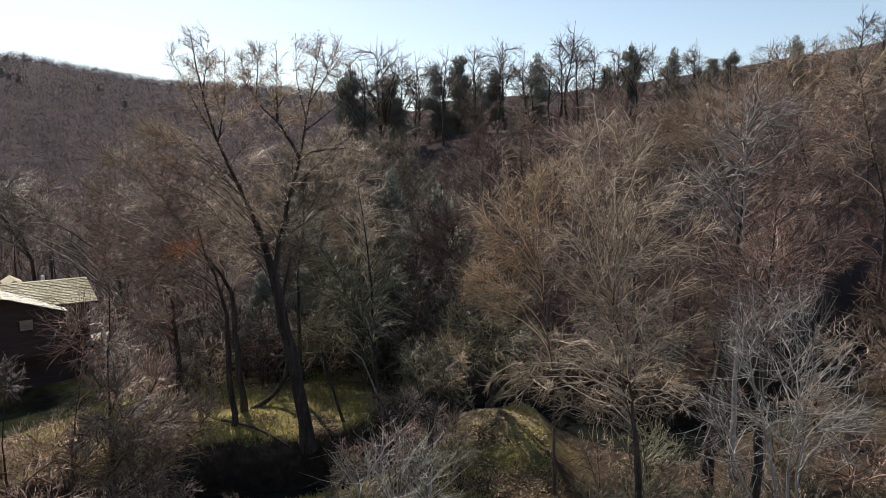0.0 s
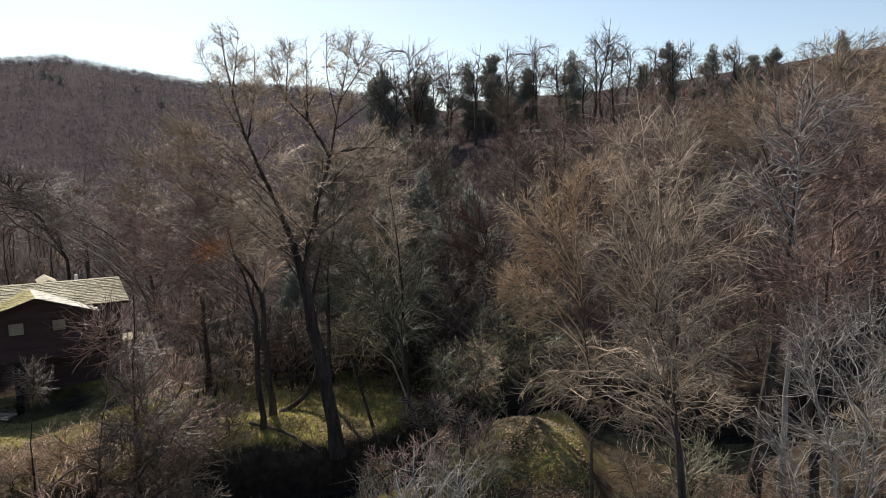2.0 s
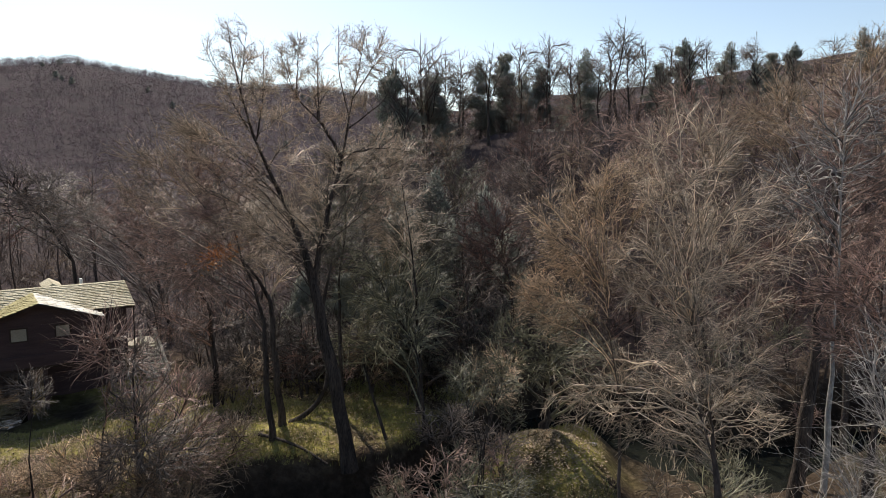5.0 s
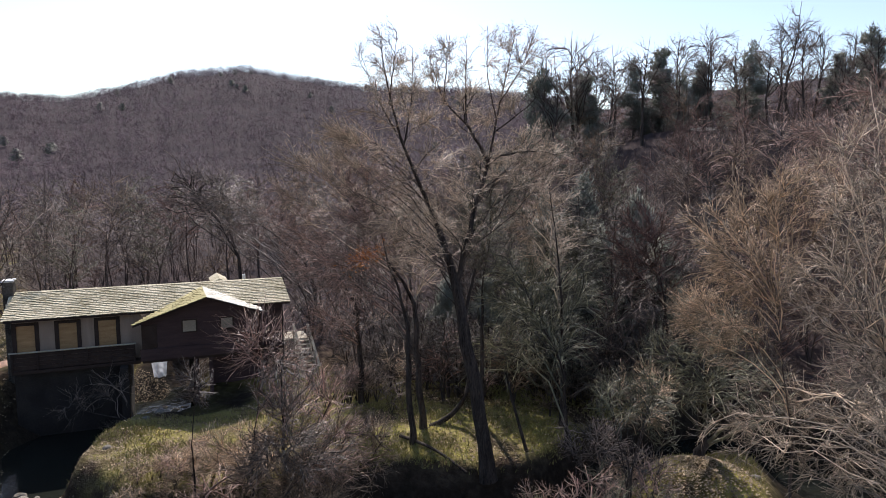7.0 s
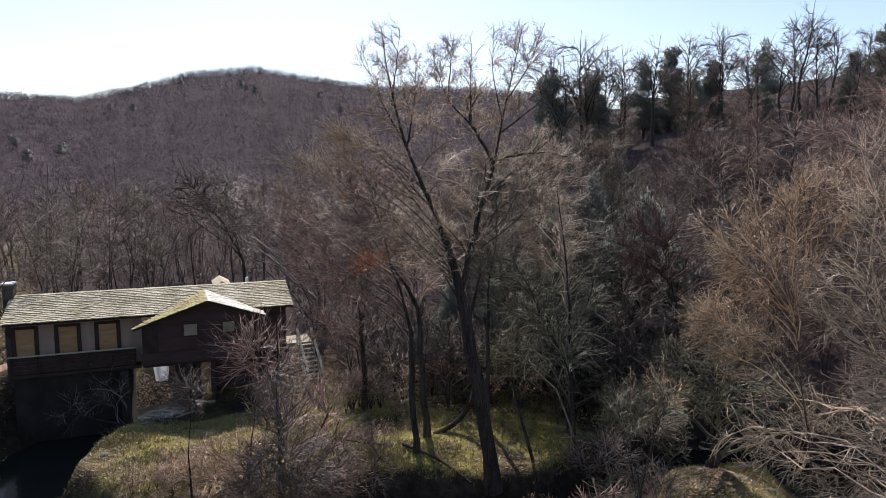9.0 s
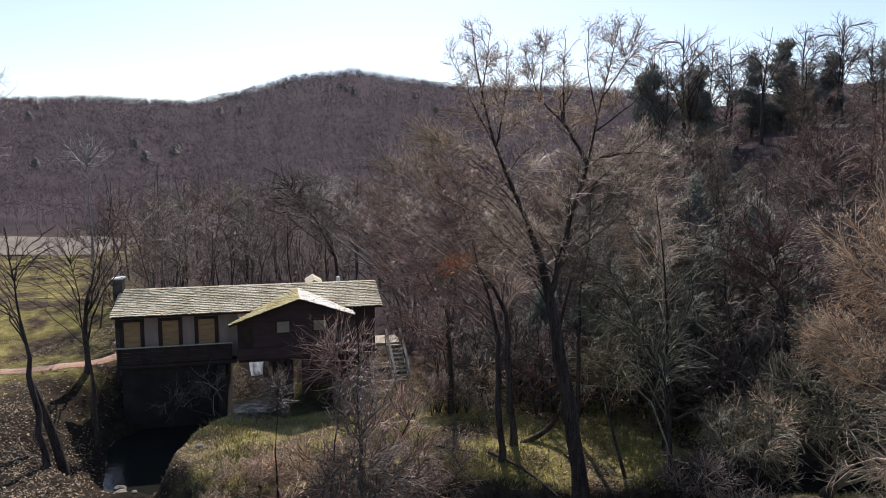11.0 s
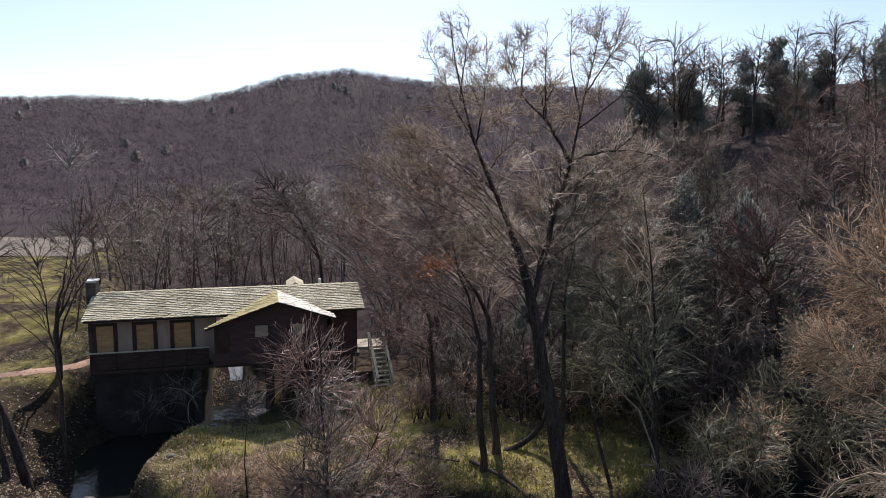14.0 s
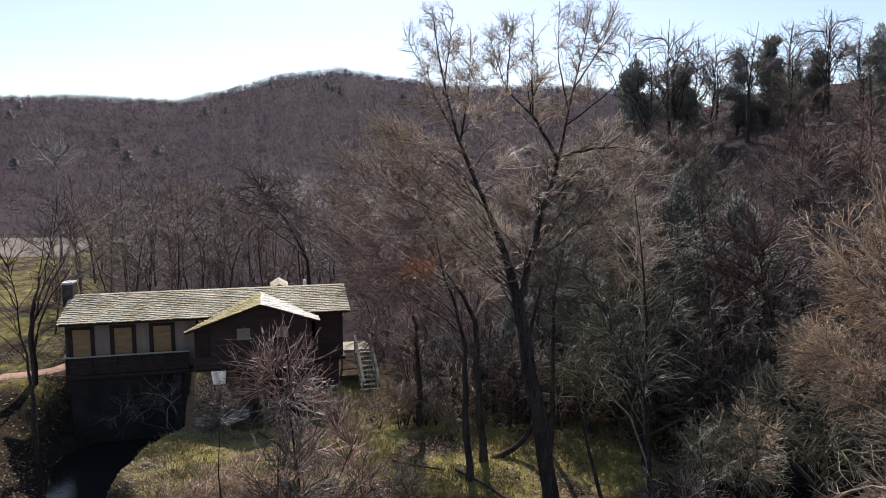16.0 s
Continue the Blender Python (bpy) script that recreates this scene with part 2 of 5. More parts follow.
def extruded(outline, y0, y1):
    """A prism: an outline of (x, z) pushed from y0 to y1."""
    bm = bmesh.new()
    front = [bm.verts.new((x, y0, z)) for x, z in outline]
    back = [bm.verts.new((x, y1, z)) for x, z in outline]
    bm.faces.new(front)
    bm.faces.new(back[::-1])
    for i in range(len(front)):
        j = (i + 1) % len(front)
        bm.faces.new((front[j], front[i], back[i], back[j]))
    bmesh.ops.recalc_face_normals(bm, faces=bm.faces)
    return bm


# ---- terrain ----
HX, HY, HT = -36.75, 35.62, 0.6647      # the house's corner and turn
HU, HV = np.array([math.cos(HT), math.sin(HT)]), np.array([math.sin(HT), -math.cos(HT)])
CREEK = np.array([(-33.5, 44.0), (-31.4, 41.6), (-30.6, 40.0), (-29.8, 38.2), (-31.0, 35.6), (-31.2, 32.8), (-28.9, 29.4), (-26.4, 26.6), (-20, 23.0), (-14, 25.6), (-10.0, 28.6), (-6.6, 29.2), (-3.2, 31.4), (-1.0, 36.5), (4.2, 41.6), (9.0, 39.0), (11.5, 36.0), (20, 39), (34, 50), (60, 58)], float)
WIDTH = np.array([1.0, 1.3, 1.8, 2.2, 1.9, 1.8, 0.5, 0.5, 1.2, 1.5, 2.3, 2.2, 1.4, 1.0, 2.8, 3.6, 3.4, 1.8, 2, 2])


def creek_at(x, y):
    """Distance from the creek's middle line, and its half width there."""
    best, wide = np.full(np.shape(x), 1e9), np.ones(np.shape(x))
    for (a, b), (wa, wb) in zip(zip(CREEK[:-1], CREEK[1:]), zip(WIDTH[:-1], WIDTH[1:])):
        d = b - a
        t = np.clip(((x - a[0]) * d[0] + (y - a[1]) * d[1]) / (d @ d), 0, 1)
        dist = np.hypot(x - a[0] - t * d[0], y - a[1] - t * d[1])
        wide = np.where(dist < best, wa + t * (wb - wa), wide)
        best = np.minimum(best, dist)
    return best, wide


def smooth(v):
    v = np.clip(v, 0, 1)
    return v * v * (3 - 2 * v)


AZ = np.array([-180, -70, -45, -32, -14, 0, 6, 13, 22, 26, 31.5, 36, 40, 44, 50, 56, 70, 110, 180], float)
EL = np.array([3, 3, 3, 3, 3.5, 4.5, 5.6, 6.35, 6.45, 6.95, 7.65, 7.05, 5.95, 5.0, 5.1, 4.75, 3.8, 4, 4], float)
CREST = 820.0


def waves(x, y):
    return (np.sin(x * 0.9 + 1.3 * np.sin(y * 0.35)) * np.sin(y * 0.8 + 0.7) * 0.10 + np.sin(x * 0.33 + 2) * np.sin(y * 0.27 + 1) * 0.18
            + np.sin(x * 2.3 + y * 1.1) * np.sin(y * 2.7 - x * 0.6) * 0.04)


def height(x, y):
    x, y = np.asarray(x, float), np.asarray(y, float)
    u = (x - HX) * HU[0] + (y - HY) * HU[1]
    v = (x - HX) * HV[0] + (y - HY) * HV[1]
    r, az = np.hypot(x, y), np.degrees(np.arctan2(-x, y))
    z = 1.05 + waves(x, y)
    z = z + 1.35 * smooth((4.5 - u) / 6.5) * smooth((v + 30) / 20 + 0.5)
    z = z + 1.5 * smooth((-v - 2.5) / 12) + 0.7 * smooth((1.5 - v) / 4) * smooth((u - 3) / 3) * smooth((18 - u) / 5) * smooth((v + 12) / 6)
    # the wooded slope ahead and to the right
    rise = smooth((y - 44 + 0.25 * np.maximum(x - 5, 0)) / 56)
    z = z + 17.5 * rise * smooth((x + 34) / 40)
    z = z + 0.16 * np.maximum(x - 14, 0) * smooth((y - 12) / 40)
    z = z + 1.25 * np.exp(-(((x - 2.2) / 2.4) ** 2 + ((y - 32.4) / 2.5) ** 2)) - 0.8 * smooth((x - 4.8) / 1.5) * smooth((y - 20) / 6) * smooth((40 - y) / 5) * smooth((15 - x) / 3)
    z = z - 0.9 * np.exp(-(((x + 24.6) / 2.6) ** 2 + ((y - 37.4) / 3.2) ** 2))
    z = z + 0.4 * np.exp(-(((x + 33.6) / 2.4) ** 2 + ((y - 27.6) / 2.6) ** 2))
    # the near bank under the start of the way
    z = z + 2.6 * smooth((20 - y) / 14)
    # far hills
    top = EYE + CREST * np.tan(np.radians(np.interp(az, AZ, EL))) - 2
    far = smooth((r - 150) / (CREST - 150))
    rough = 5 * np.sin(az * 0.9) * np.sin(r * 0.012) + 3 * np.sin(az * 2.1 + r * 0.02)
    z = z + far * (top - 3.5) + far * (1 - far) * 0.8 * rough
    z = z - 60 * smooth((r - CREST) / 1200)
    d, w = creek_at(x, y)
    cut = 1 - smooth((d - w * 0.85) / (1.7 + 3.4 * smooth((-25.0 - x) / 3.5) * smooth((y - 22) / 3)))
    near = np.where(r < 110, 1.0, 0.0)
    z = z * (1 - cut * near) + (-1.75) * cut * near
    z = z + 0.95 * np.exp(-(((x + 27.3) / 1.5) ** 2 + ((y - 27.0) / 1.5) ** 2))
    # the leafy bank that rises through the passage under the house
    bay = smooth((u - 5.95) / 0.4) * smooth((9.3 - u) / 1.4) * smooth((v + 9) / 2) * smooth((4.2 - v) / 2)
    return z * (1 - bay) + bay * (-1.6 + np.clip(-0.6 - v, 0, 7) * 0.34)


def ground_sheet():
    az = np.radians(np.concatenate([np.linspace(-180, -50, 40, endpoint=False), np.linspace(-50, 80, 430, endpoint=False), np.linspace(80, 180, 30, endpoint=False)]))
    rad = np.concatenate([[0.0], np.geomspace(3, 16, 14, endpoint=False), np.linspace(16, 60, 120, endpoint=False), np.geomspace(60, 3500, 70)])
    A, Rr = np.meshgrid(az, rad)
    X, Y = -np.sin(A) * Rr, np.cos(A) * Rr
    Z = height(X, Y)
    n, k = len(az), len(rad)
    i, j = np.meshgrid(np.arange(n), np.arange(k - 1))
    a, b = j * n + i, j * n + (i + 1) % n
    quads = np.stack([a, b, b + n, a + n], -1).reshape(-1, 4)
    me = mesh_arrays("ground", np.stack([X, Y, Z], -1), quads[:, ::-1], [], GROUND)
    d, w = creek_at(X, Y)
    u = (X - HX) * HU[0] + (Y - HY) * HU[1]
    lawn = smooth((Y - 24) / 4) * smooth((43 - Y - 0.1 * X) / 4) * smooth((-1 - X) / 3) * smooth((u - 3) / 3) * smooth((d - w - np.where(X < -21, 0.3, 1.0)) / 1.0)
    turn = np.degrees(np.arctan2(-X, Y))
    field = smooth((turn - 45) / 4) * smooth((95 - turn) / 10) * smooth((np.hypot(X, Y) - 43) / 5) * smooth((160 - np.hypot(X, Y)) / 30)
    mound = np.clip(1.6 * np.exp(-(((X - 2.2) / 2.6) ** 2 + ((Y - 32.0) / 3.0) ** 2)), 0, 1)
    mud_and_shade = 1 - smooth((d - w * 0.95) / np.where(X < -21, 1.3, 2.0))
    # right of the mound the shade under the crowns is painted in with mud
    mud_and_shade = np.maximum(mud_and_shade, 0.3 * smooth((X - 4.5) / 3) * smooth((Y - 10) / 6) * smooth((44 - Y) / 6))
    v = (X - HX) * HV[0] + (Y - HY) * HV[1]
    # bare dirt before the gable, with the house's shadow painted in as mud
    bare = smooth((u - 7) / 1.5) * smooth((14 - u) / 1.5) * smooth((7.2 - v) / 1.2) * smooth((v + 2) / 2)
    # left bank: dark soil, with the shade of trees painted in
    shaded_soil = smooth((10 - d) / 4) * smooth((4 - u) / 2) * smooth((v - 1) / 2) * (Y < 36)
    mud_and_shade = np.maximum(mud_and_shade * (1 - mound), np.maximum(0.8 * bare, 0.7 * shaded_soil))
    # third channel: far woods floor, and painted shade under the slope's crowns
    cover = np.stack([np.clip(lawn + 0.72 * field + mound, 0, 1), mud_and_shade * (np.hypot(X, Y) < 110), np.maximum(smooth((np.hypot(X, Y) - 120) / 60), 0.8 * smooth((Y - 44 + 0.1 * X) / 6) * smooth((48 - turn) / 4), 0.6 * smooth((X - 5) / 3) * smooth((Y - 10) / 6)), 0 * X + 1], -1)
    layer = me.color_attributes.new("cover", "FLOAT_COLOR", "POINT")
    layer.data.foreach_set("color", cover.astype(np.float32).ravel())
    ob = new("ground", me)
    return tagged(ob, "rolling valley ground with leaf litter and thin grass", "ground", kind="structure")


ground_sheet()


def ribbon(name, line, widths, mat, z=None, lift=0.0, steps=6):
    pts, ws = [], []
    for (a, b), (wa, wb) in zip(zip(line[:-1], line[1:]), zip(widths[:-1], widths[1:])):
        for t in np.linspace(0, 1, steps, endpoint=False):
            pts.append(a + (b - a) * t)
            ws.append(wa + (wb - wa) * t)
    pts, ws = np.array(pts + [line[-1]]), np.array(list(ws) + [widths[-1]])
    pts = np.stack([np.convolve(np.pad(pts[:, i], 3, "edge"), np.ones(7) / 7, "valid") for i in (0, 1)], -1)
    d = np.gradient(pts, axis=0)
    d /= np.linalg.norm(d, axis=1)[:, None]
    side = np.stack([-d[:, 1], d[:, 0]], -1)
    rows = []
    for s in np.linspace(-1, 1, 5):
        p = pts + side * ws[:, None] * s
        h = np.full(len(p), z) if z is not None else height(p[:, 0], p[:, 1]) + (lift if abs(s) < 0.9 else lift - 0.2)
        rows.append(np.column_stack([p, h]))
    v = np.stack(rows)
    n = len(pts)
    quads = [(r * n + i, r * n + i + 1, (r + 1) * n + i + 1, (r + 1) * n + i) for r in range(4) for i in range(n - 1)]
    return new(name, mesh_arrays(name, v, quads, [], mat))


tagged(ribbon("water", CREEK, WIDTH + 1.5, WATER, z=-1.2), "dark still creek water reflecting the bare woods", "creek", kind="structure")
tagged(ribbon("path", np.array([(-78, 12.0), (-58, 22), (-47, 27.6), (-41, 31.2), (-38.6, 34.2), (-39.5, 40.0)]), np.array([1.6, 1.5, 1.3, 1.2, 1.1, 1.0]), CLAY, lift=0.05), "reddish clay footpath across the grass", "path", kind="structure")
tagged(ribbon("path", np.array([(11.5, 95.5), (8.0, 94.6), (5.5, 94.2)]), np.array([0.9, 1.1, 0.8]), WOOD_PALE, lift=0.25), "pale bare strip of ground on the ridge", "path", kind="structure")
lot_line = np.array([(-170.0, 52.0), (-128, 68.0), (-106, 80.0), (-92, 88.0)])
tagged(ribbon("road", lot_line, np.array([17.0, 16.0, 15.0, 14.0]), GRAVEL, lift=0.3), "pale gravel parking area beyond the lawn", "parking lot", kind="structure")


# ---- trees ----
def unit(v):
    return v / np.maximum(np.linalg.norm(v, axis=-1, keepdims=True), 1e-9)


def grow(rng, start, way, length, r0, r1, k, wander, up):
    """Curved chains of k points: places (n, k, 3) and radii (n, k)."""
    n = len(start)
    pts = np.empty((n, k, 3))
    pts[:, 0] = start
    d = unit(way)
    for i in range(1, k):
        d = unit(d + rng.normal(0, wander, (n, 3)) + np.asarray(up).reshape(-1, 1) * np.array([0, 0, 1.0]))
        pts[:, i] = pts[:, i - 1] + d * (length / (k - 1))[:, None]
    t = np.linspace(0, 1, k)
    return pts, r0[:, None] * (1 - t) + r1[:, None] * t


def sprout(rng, pts, rad, per, t0, angle, spread):
    """Places, ways, radii, the parents' lengths and stations along them for side shoots."""
    n, k, _ = pts.shape
    idx = np.repeat(np.arange(n), per)
    t = t0 + (1 - t0) * (np.tile((np.arange(per) + 0.5) / per, n) + rng.uniform(-0.4, 0.4, n * per) / per)
    s = np.clip(t, 0, 0.999) * (k - 1)
    i = s.astype(int)
    w = (s - i)[:, None]
    p = pts[idx, i] * (1 - w) + pts[idx, i + 1] * w
    tan = unit(pts[idx, i + 1] - pts[idx, i])
    r = rad[idx, i] * (1 - w[:, 0]) + rad[idx, i + 1] * w[:, 0]
    perp = unit(np.cross(tan, rng.normal(0, 1, (len(idx), 3))))
    a = np.radians(rng.normal(angle, spread, len(idx)))[:, None]
    plen = np.linalg.norm(np.diff(pts, axis=1), axis=2).sum(1)[idx]
    return p, np.cos(a) * tan + np.sin(a) * perp, r, plen, t


def sweep(pts, rad, sides, pointed=False):
    """Tubes round chains: verts, quads, tris."""
    n, k, _ = pts.shape
    tan = unit(np.gradient(pts, axis=1))
    ref = np.where(np.abs(tan[..., 2:3]) > 0.9, np.array([1.0, 0, 0]), np.array([0, 0, 1.0]))
    u = unit(np.cross(tan, ref))
    v = np.cross(tan, u)
    a = np.arange(sides) * 2 * np.pi / sides
    ring = pts[:, :, None] + rad[:, :, None, None] * (np.cos(a)[:, None] * u[:, :, None] + np.sin(a)[:, None] * v[:, :, None])
    if pointed:
        body = ring[:, :-1].reshape(n, -1, 3)
        verts = np.concatenate([body, pts[:, -1:]], 1)
        kk = k - 1
    else:
        verts, kk = ring.reshape(n, -1, 3), k
    m = verts.shape[1]
    base = (np.arange(n) * m)[:, None, None]
    s, nx = np.arange(sides), (np.arange(sides) + 1) % sides
    j = (np.arange(kk - 1) * sides)[:, None]
    quads = np.stack([j + s, j + nx, j + sides + nx, j + sides + s], -1).reshape(1, -1, 4) + base
    tris = np.zeros((0, 3), int)
    if pointed:
        last = (kk - 1) * sides
        tris = (np.stack([last + s, last + nx, np.full(sides, m - 1)], -1)[None] + base).reshape(-1, 3)
    return verts.reshape(-1, 3), quads.reshape(-1, 4), tris


def joined(pieces):
    vs, qs, ts, off = [], [], [], 0
    for v, q, t in pieces:
        vs.append(v)
        qs.append(q + off)
        ts.append(t + off)
        off += len(v)
    return np.concatenate(vs), np.concatenate(qs), np.concatenate(ts)


def resample(line, k):
    line = np.array(line, float)
    s = np.concatenate([[0], np.cumsum(np.linalg.norm(np.diff(line, axis=0), axis=1))])
    t = np.linspace(0, s[-1], k)
    out = np.stack([np.interp(t, s, line[:, i]) for i in range(3)], -1)
    out[1:-1] = 0.25 * out[:-2] + 0.5 * out[1:-1] + 0.25 * out[2:]
    return out


def fork_from(rng, goal, chains, slope=None):
    """Where on the chains each goal's branch leaves: places, tangents, radii."""
    spots, tans, rads = [], [], []
    for pts, rad in chains:
        mid, mr = 0.5 * (pts[:, 1:] + pts[:, :-1]), 0.5 * (rad[:, 1:] + rad[:, :-1])
        tan = unit(np.gradient(pts, axis=1))
        step = unit(pts[:, 1:] - pts[:, :-1])
        spots += [pts[:, 1:].reshape(-1, 3), mid.reshape(-1, 3)]
        tans += [tan[:, 1:].reshape(-1, 3), step.reshape(-1, 3)]
        rads += [rad[:, 1:].ravel(), mr.ravel()]
    spots, tans, rads = np.concatenate(spots), np.concatenate(tans), np.concatenate(rads)
    pick = np.empty(len(goal), int)
    for i in range(0, len(goal), 400):
        d = goal[i:i + 400, None] - spots[None]
        far = np.linalg.norm(d, axis=2) + 1e-6
        if slope is None:
            cost = far * (2.1 - np.einsum("ijk,jk->ij", d, tans) / far)
        else:
            cost = np.abs(d[..., 2] - slope * np.hypot(d[..., 0], d[..., 1])) + 0.2 * far
        pick[i:i + 400] = np.argmin(cost * rng.uniform(0.8, 1.2, cost.shape), axis=1)
    return spots[pick], tans[pick], rads[pick]


def bend(rng, start, tan, goal, k, zig, arch):
    """Curved chains of k points from their starts to their goals."""
    d = goal - start
    far = np.linalg.norm(d, axis=1)[:, None]
    ctrl = start + unit(unit(d) + 0.7 * tan) * far * 0.5 + rng.normal(0, zig, d.shape) * far + np.array([0, 0, 1.0]) * arch * far
    t = np.linspace(0, 1, k)[None, :, None]
    pts = start[:, None] * (1 - t) ** 2 + 2 * ctrl[:, None] * t * (1 - t) + goal[:, None] * t ** 2
    if k > 2:
        pts[:, 1:-1] += rng.normal(0, zig * 0.3, pts[:, 1:-1].shape) * far[:, None]
    return pts


def in_crown(rng, blobs, n, inner, outer, even=0.75):
    """Places inside lumpy crowns, thicker towards their outsides."""
    b = np.array(blobs, float)
    share = (b[:, 3] * b[:, 4] * b[:, 5]) ** even
    which = rng.choice(len(b), n, p=share / share.sum())
    d = unit(rng.normal(0, 1, (n, 3)))
    r = rng.uniform(inner ** 2.4, outer ** 2.4, n) ** (1 / 2.4)
    r = r * (1 + 0.16 * np.sin(5.1 * d[:, 0] + 2 * which) * np.sin(4.3 * d[:, 2] + which) + 0.10 * np.sin(9 * d[:, 1] + 3 * d[:, 2]))
    return b[which, :3] + d * r[:, None] * b[which, 3:6]


def crown_meshes(seed, stems, blobs, n=(20, 120, 900), side=5, twig=0.009, bark=BARK, twigs=TWIG_GREY, limb=0.09, arch=0.0, slope=0.7, zig=0.07, reach=0.45, dark=False, light=False, even=0.75, rise=0.10, outward=0.45, fine=False, buds=0.0):
    """Trunk and crown meshes of a leafless tree at the origin: stems, limbs, boughs and twigs that fill the crown's blobs.
    stems: rows of (line, first radius, last radius). n: how many limbs, boughs and twigs; side: shoots on each twig; buds: radius of the buds at their ends."""
    rng = np.random.default_rng(seed)
    k = 10 if light else 14
    pts = np.stack([resample(line, k) for line, a, b in stems])
    rad = np.stack([np.interp(np.linspace(0, 1, k), [0, 0.3, 0.45, 0.58, 0.75, 1], [a, 0.85 * a, 0.62 * a, 0.33 * a + 0.2 * b, 0.16 * a + 0.5 * b, b]) for line, a, b in stems])
    pts[:, 1:-1] += rng.normal(0, 0.05, pts[:, 1:-1].shape) * np.minimum(1, rad[:, :1, None] / 0.15)
    flare = rad.copy()
    flare[pts[:, :, 2] < 0.5] *= 1.3
    trunk, crown = [sweep(pts, flare, 6 if light else 9)], []
    goal = in_crown(rng, blobs, n[0], 0.2, 0.8, even)
    p, tan, r = fork_from(rng, goal, [(pts, rad)], slope)
    limbs = bend(rng, p, tan * 0.6, goal, 5 if light else 7, zig, arch)
    rl = np.linspace(1, 0, limbs.shape[1])[None] * (np.clip(r * 0.5, twig * 2.2, limb) - twig * 1.5)[:, None] + twig * 1.5
    (trunk if dark else crown).append(sweep(limbs, rl, 4 if light else 5))
    goal = in_crown(rng, blobs, n[1], 0.3, 0.88, even)
    p, tan, r = fork_from(rng, goal, [(limbs, rl), (pts[:, k // 2:], rad[:, k // 2:] * 0.5)])
    boughs = bend(rng, p, tan, goal, 3 if light else 5, zig * 1.1, arch)
    rb = np.linspace(1, 0, boughs.shape[1])[None] * (np.clip(r * 0.6, twig * 1.4, twig * 3.2) - twig)[:, None] + twig
    (trunk if dark and not light and not fine else crown).append(sweep(boughs, rb, 3))
    # twigs leave the boughs and the limbs' ends, and sweep outwards in slender curves
    mid = np.average(np.array(blobs, float)[:, :3], axis=0)
    per = max(2, round(n[2] / (n[1] + n[0] * 0.5)))
    p, d, r, L, t = (np.concatenate(q) for q in zip(sprout(rng, boughs, rb, per, 0.15, 46, 14), sprout(rng, limbs[:, -3:], rl[:, -3:], max(1, per // 2), 0.2, 46, 14)))
    out = unit((p - mid) * [1, 1, 0.6])
    m = len(p)
    tips, rt = grow(rng, p, d + outward * out, reach * rng.uniform(0.9, 2.1, m) * (1.25 - 0.5 * t), np.full(m, twig), np.full(m, twig * 0.4), 3 if light or fine else 4, 0.09, np.full(m, rise - 0.6 * arch))
    crown.append(sweep(tips, rt, 3, True))
    if side:
        p, d, r, L, t = sprout(rng, tips, rt, side, 0.15, 36, 12)
        m = len(p)
        shoots, rs = grow(rng, p, d, L * 0.5 * (1.3 - 0.8 * t) * rng.uniform(0.6, 1.3, m), np.full(m, twig * 0.62), np.full(m, twig * 0.25), 2 if light or fine else 3, 0.10, np.full(m, 0.5 * rise - 0.4 * arch))
        crown.append(sweep(shoots, rs, 3, True))
        if buds:
            ends = np.concatenate([shoots[:, -1], tips[:, -1], tips[:, 1]])
            way = unit(np.concatenate([shoots[:, -1] - shoots[:, -2], tips[:, -1] - tips[:, -2], rng.normal(0, 1, tips[:, 1].shape)]))
            q = buds * rng.uniform(0.7, 1.3, len(ends))
            crown.append(sweep(np.stack([ends - way * q[:, None], ends + way * 2.4 * q[:, None]], 1), np.stack([q, 0.2 * q], 1), 3, True))
    return mesh_arrays("trunk", *joined(trunk), bark), mesh_arrays("crown", *joined(crown), twigs)


def plant(name, meshes, x, y, label, category="tree", group="", turn=0.0, size=1.0, sink=0.0):
    root = new(name)
    root.matrix_basis = pose(x, y, float(height(x, y)) - sink, 0, 0, turn) @ Matrix.Diagonal((size, size, size, 1))
    mesh_part("trunk", meshes[0], root)
    mesh_part("crown", meshes[1], root)
    return tagged(root, label, category, group)


def at_base(line, x, y):
    z = float(height(x, y))
    return [(a - x, b - y, c - z, *more) for a, b, c, *more in line]


BARE_SEED = itertools.count(201)


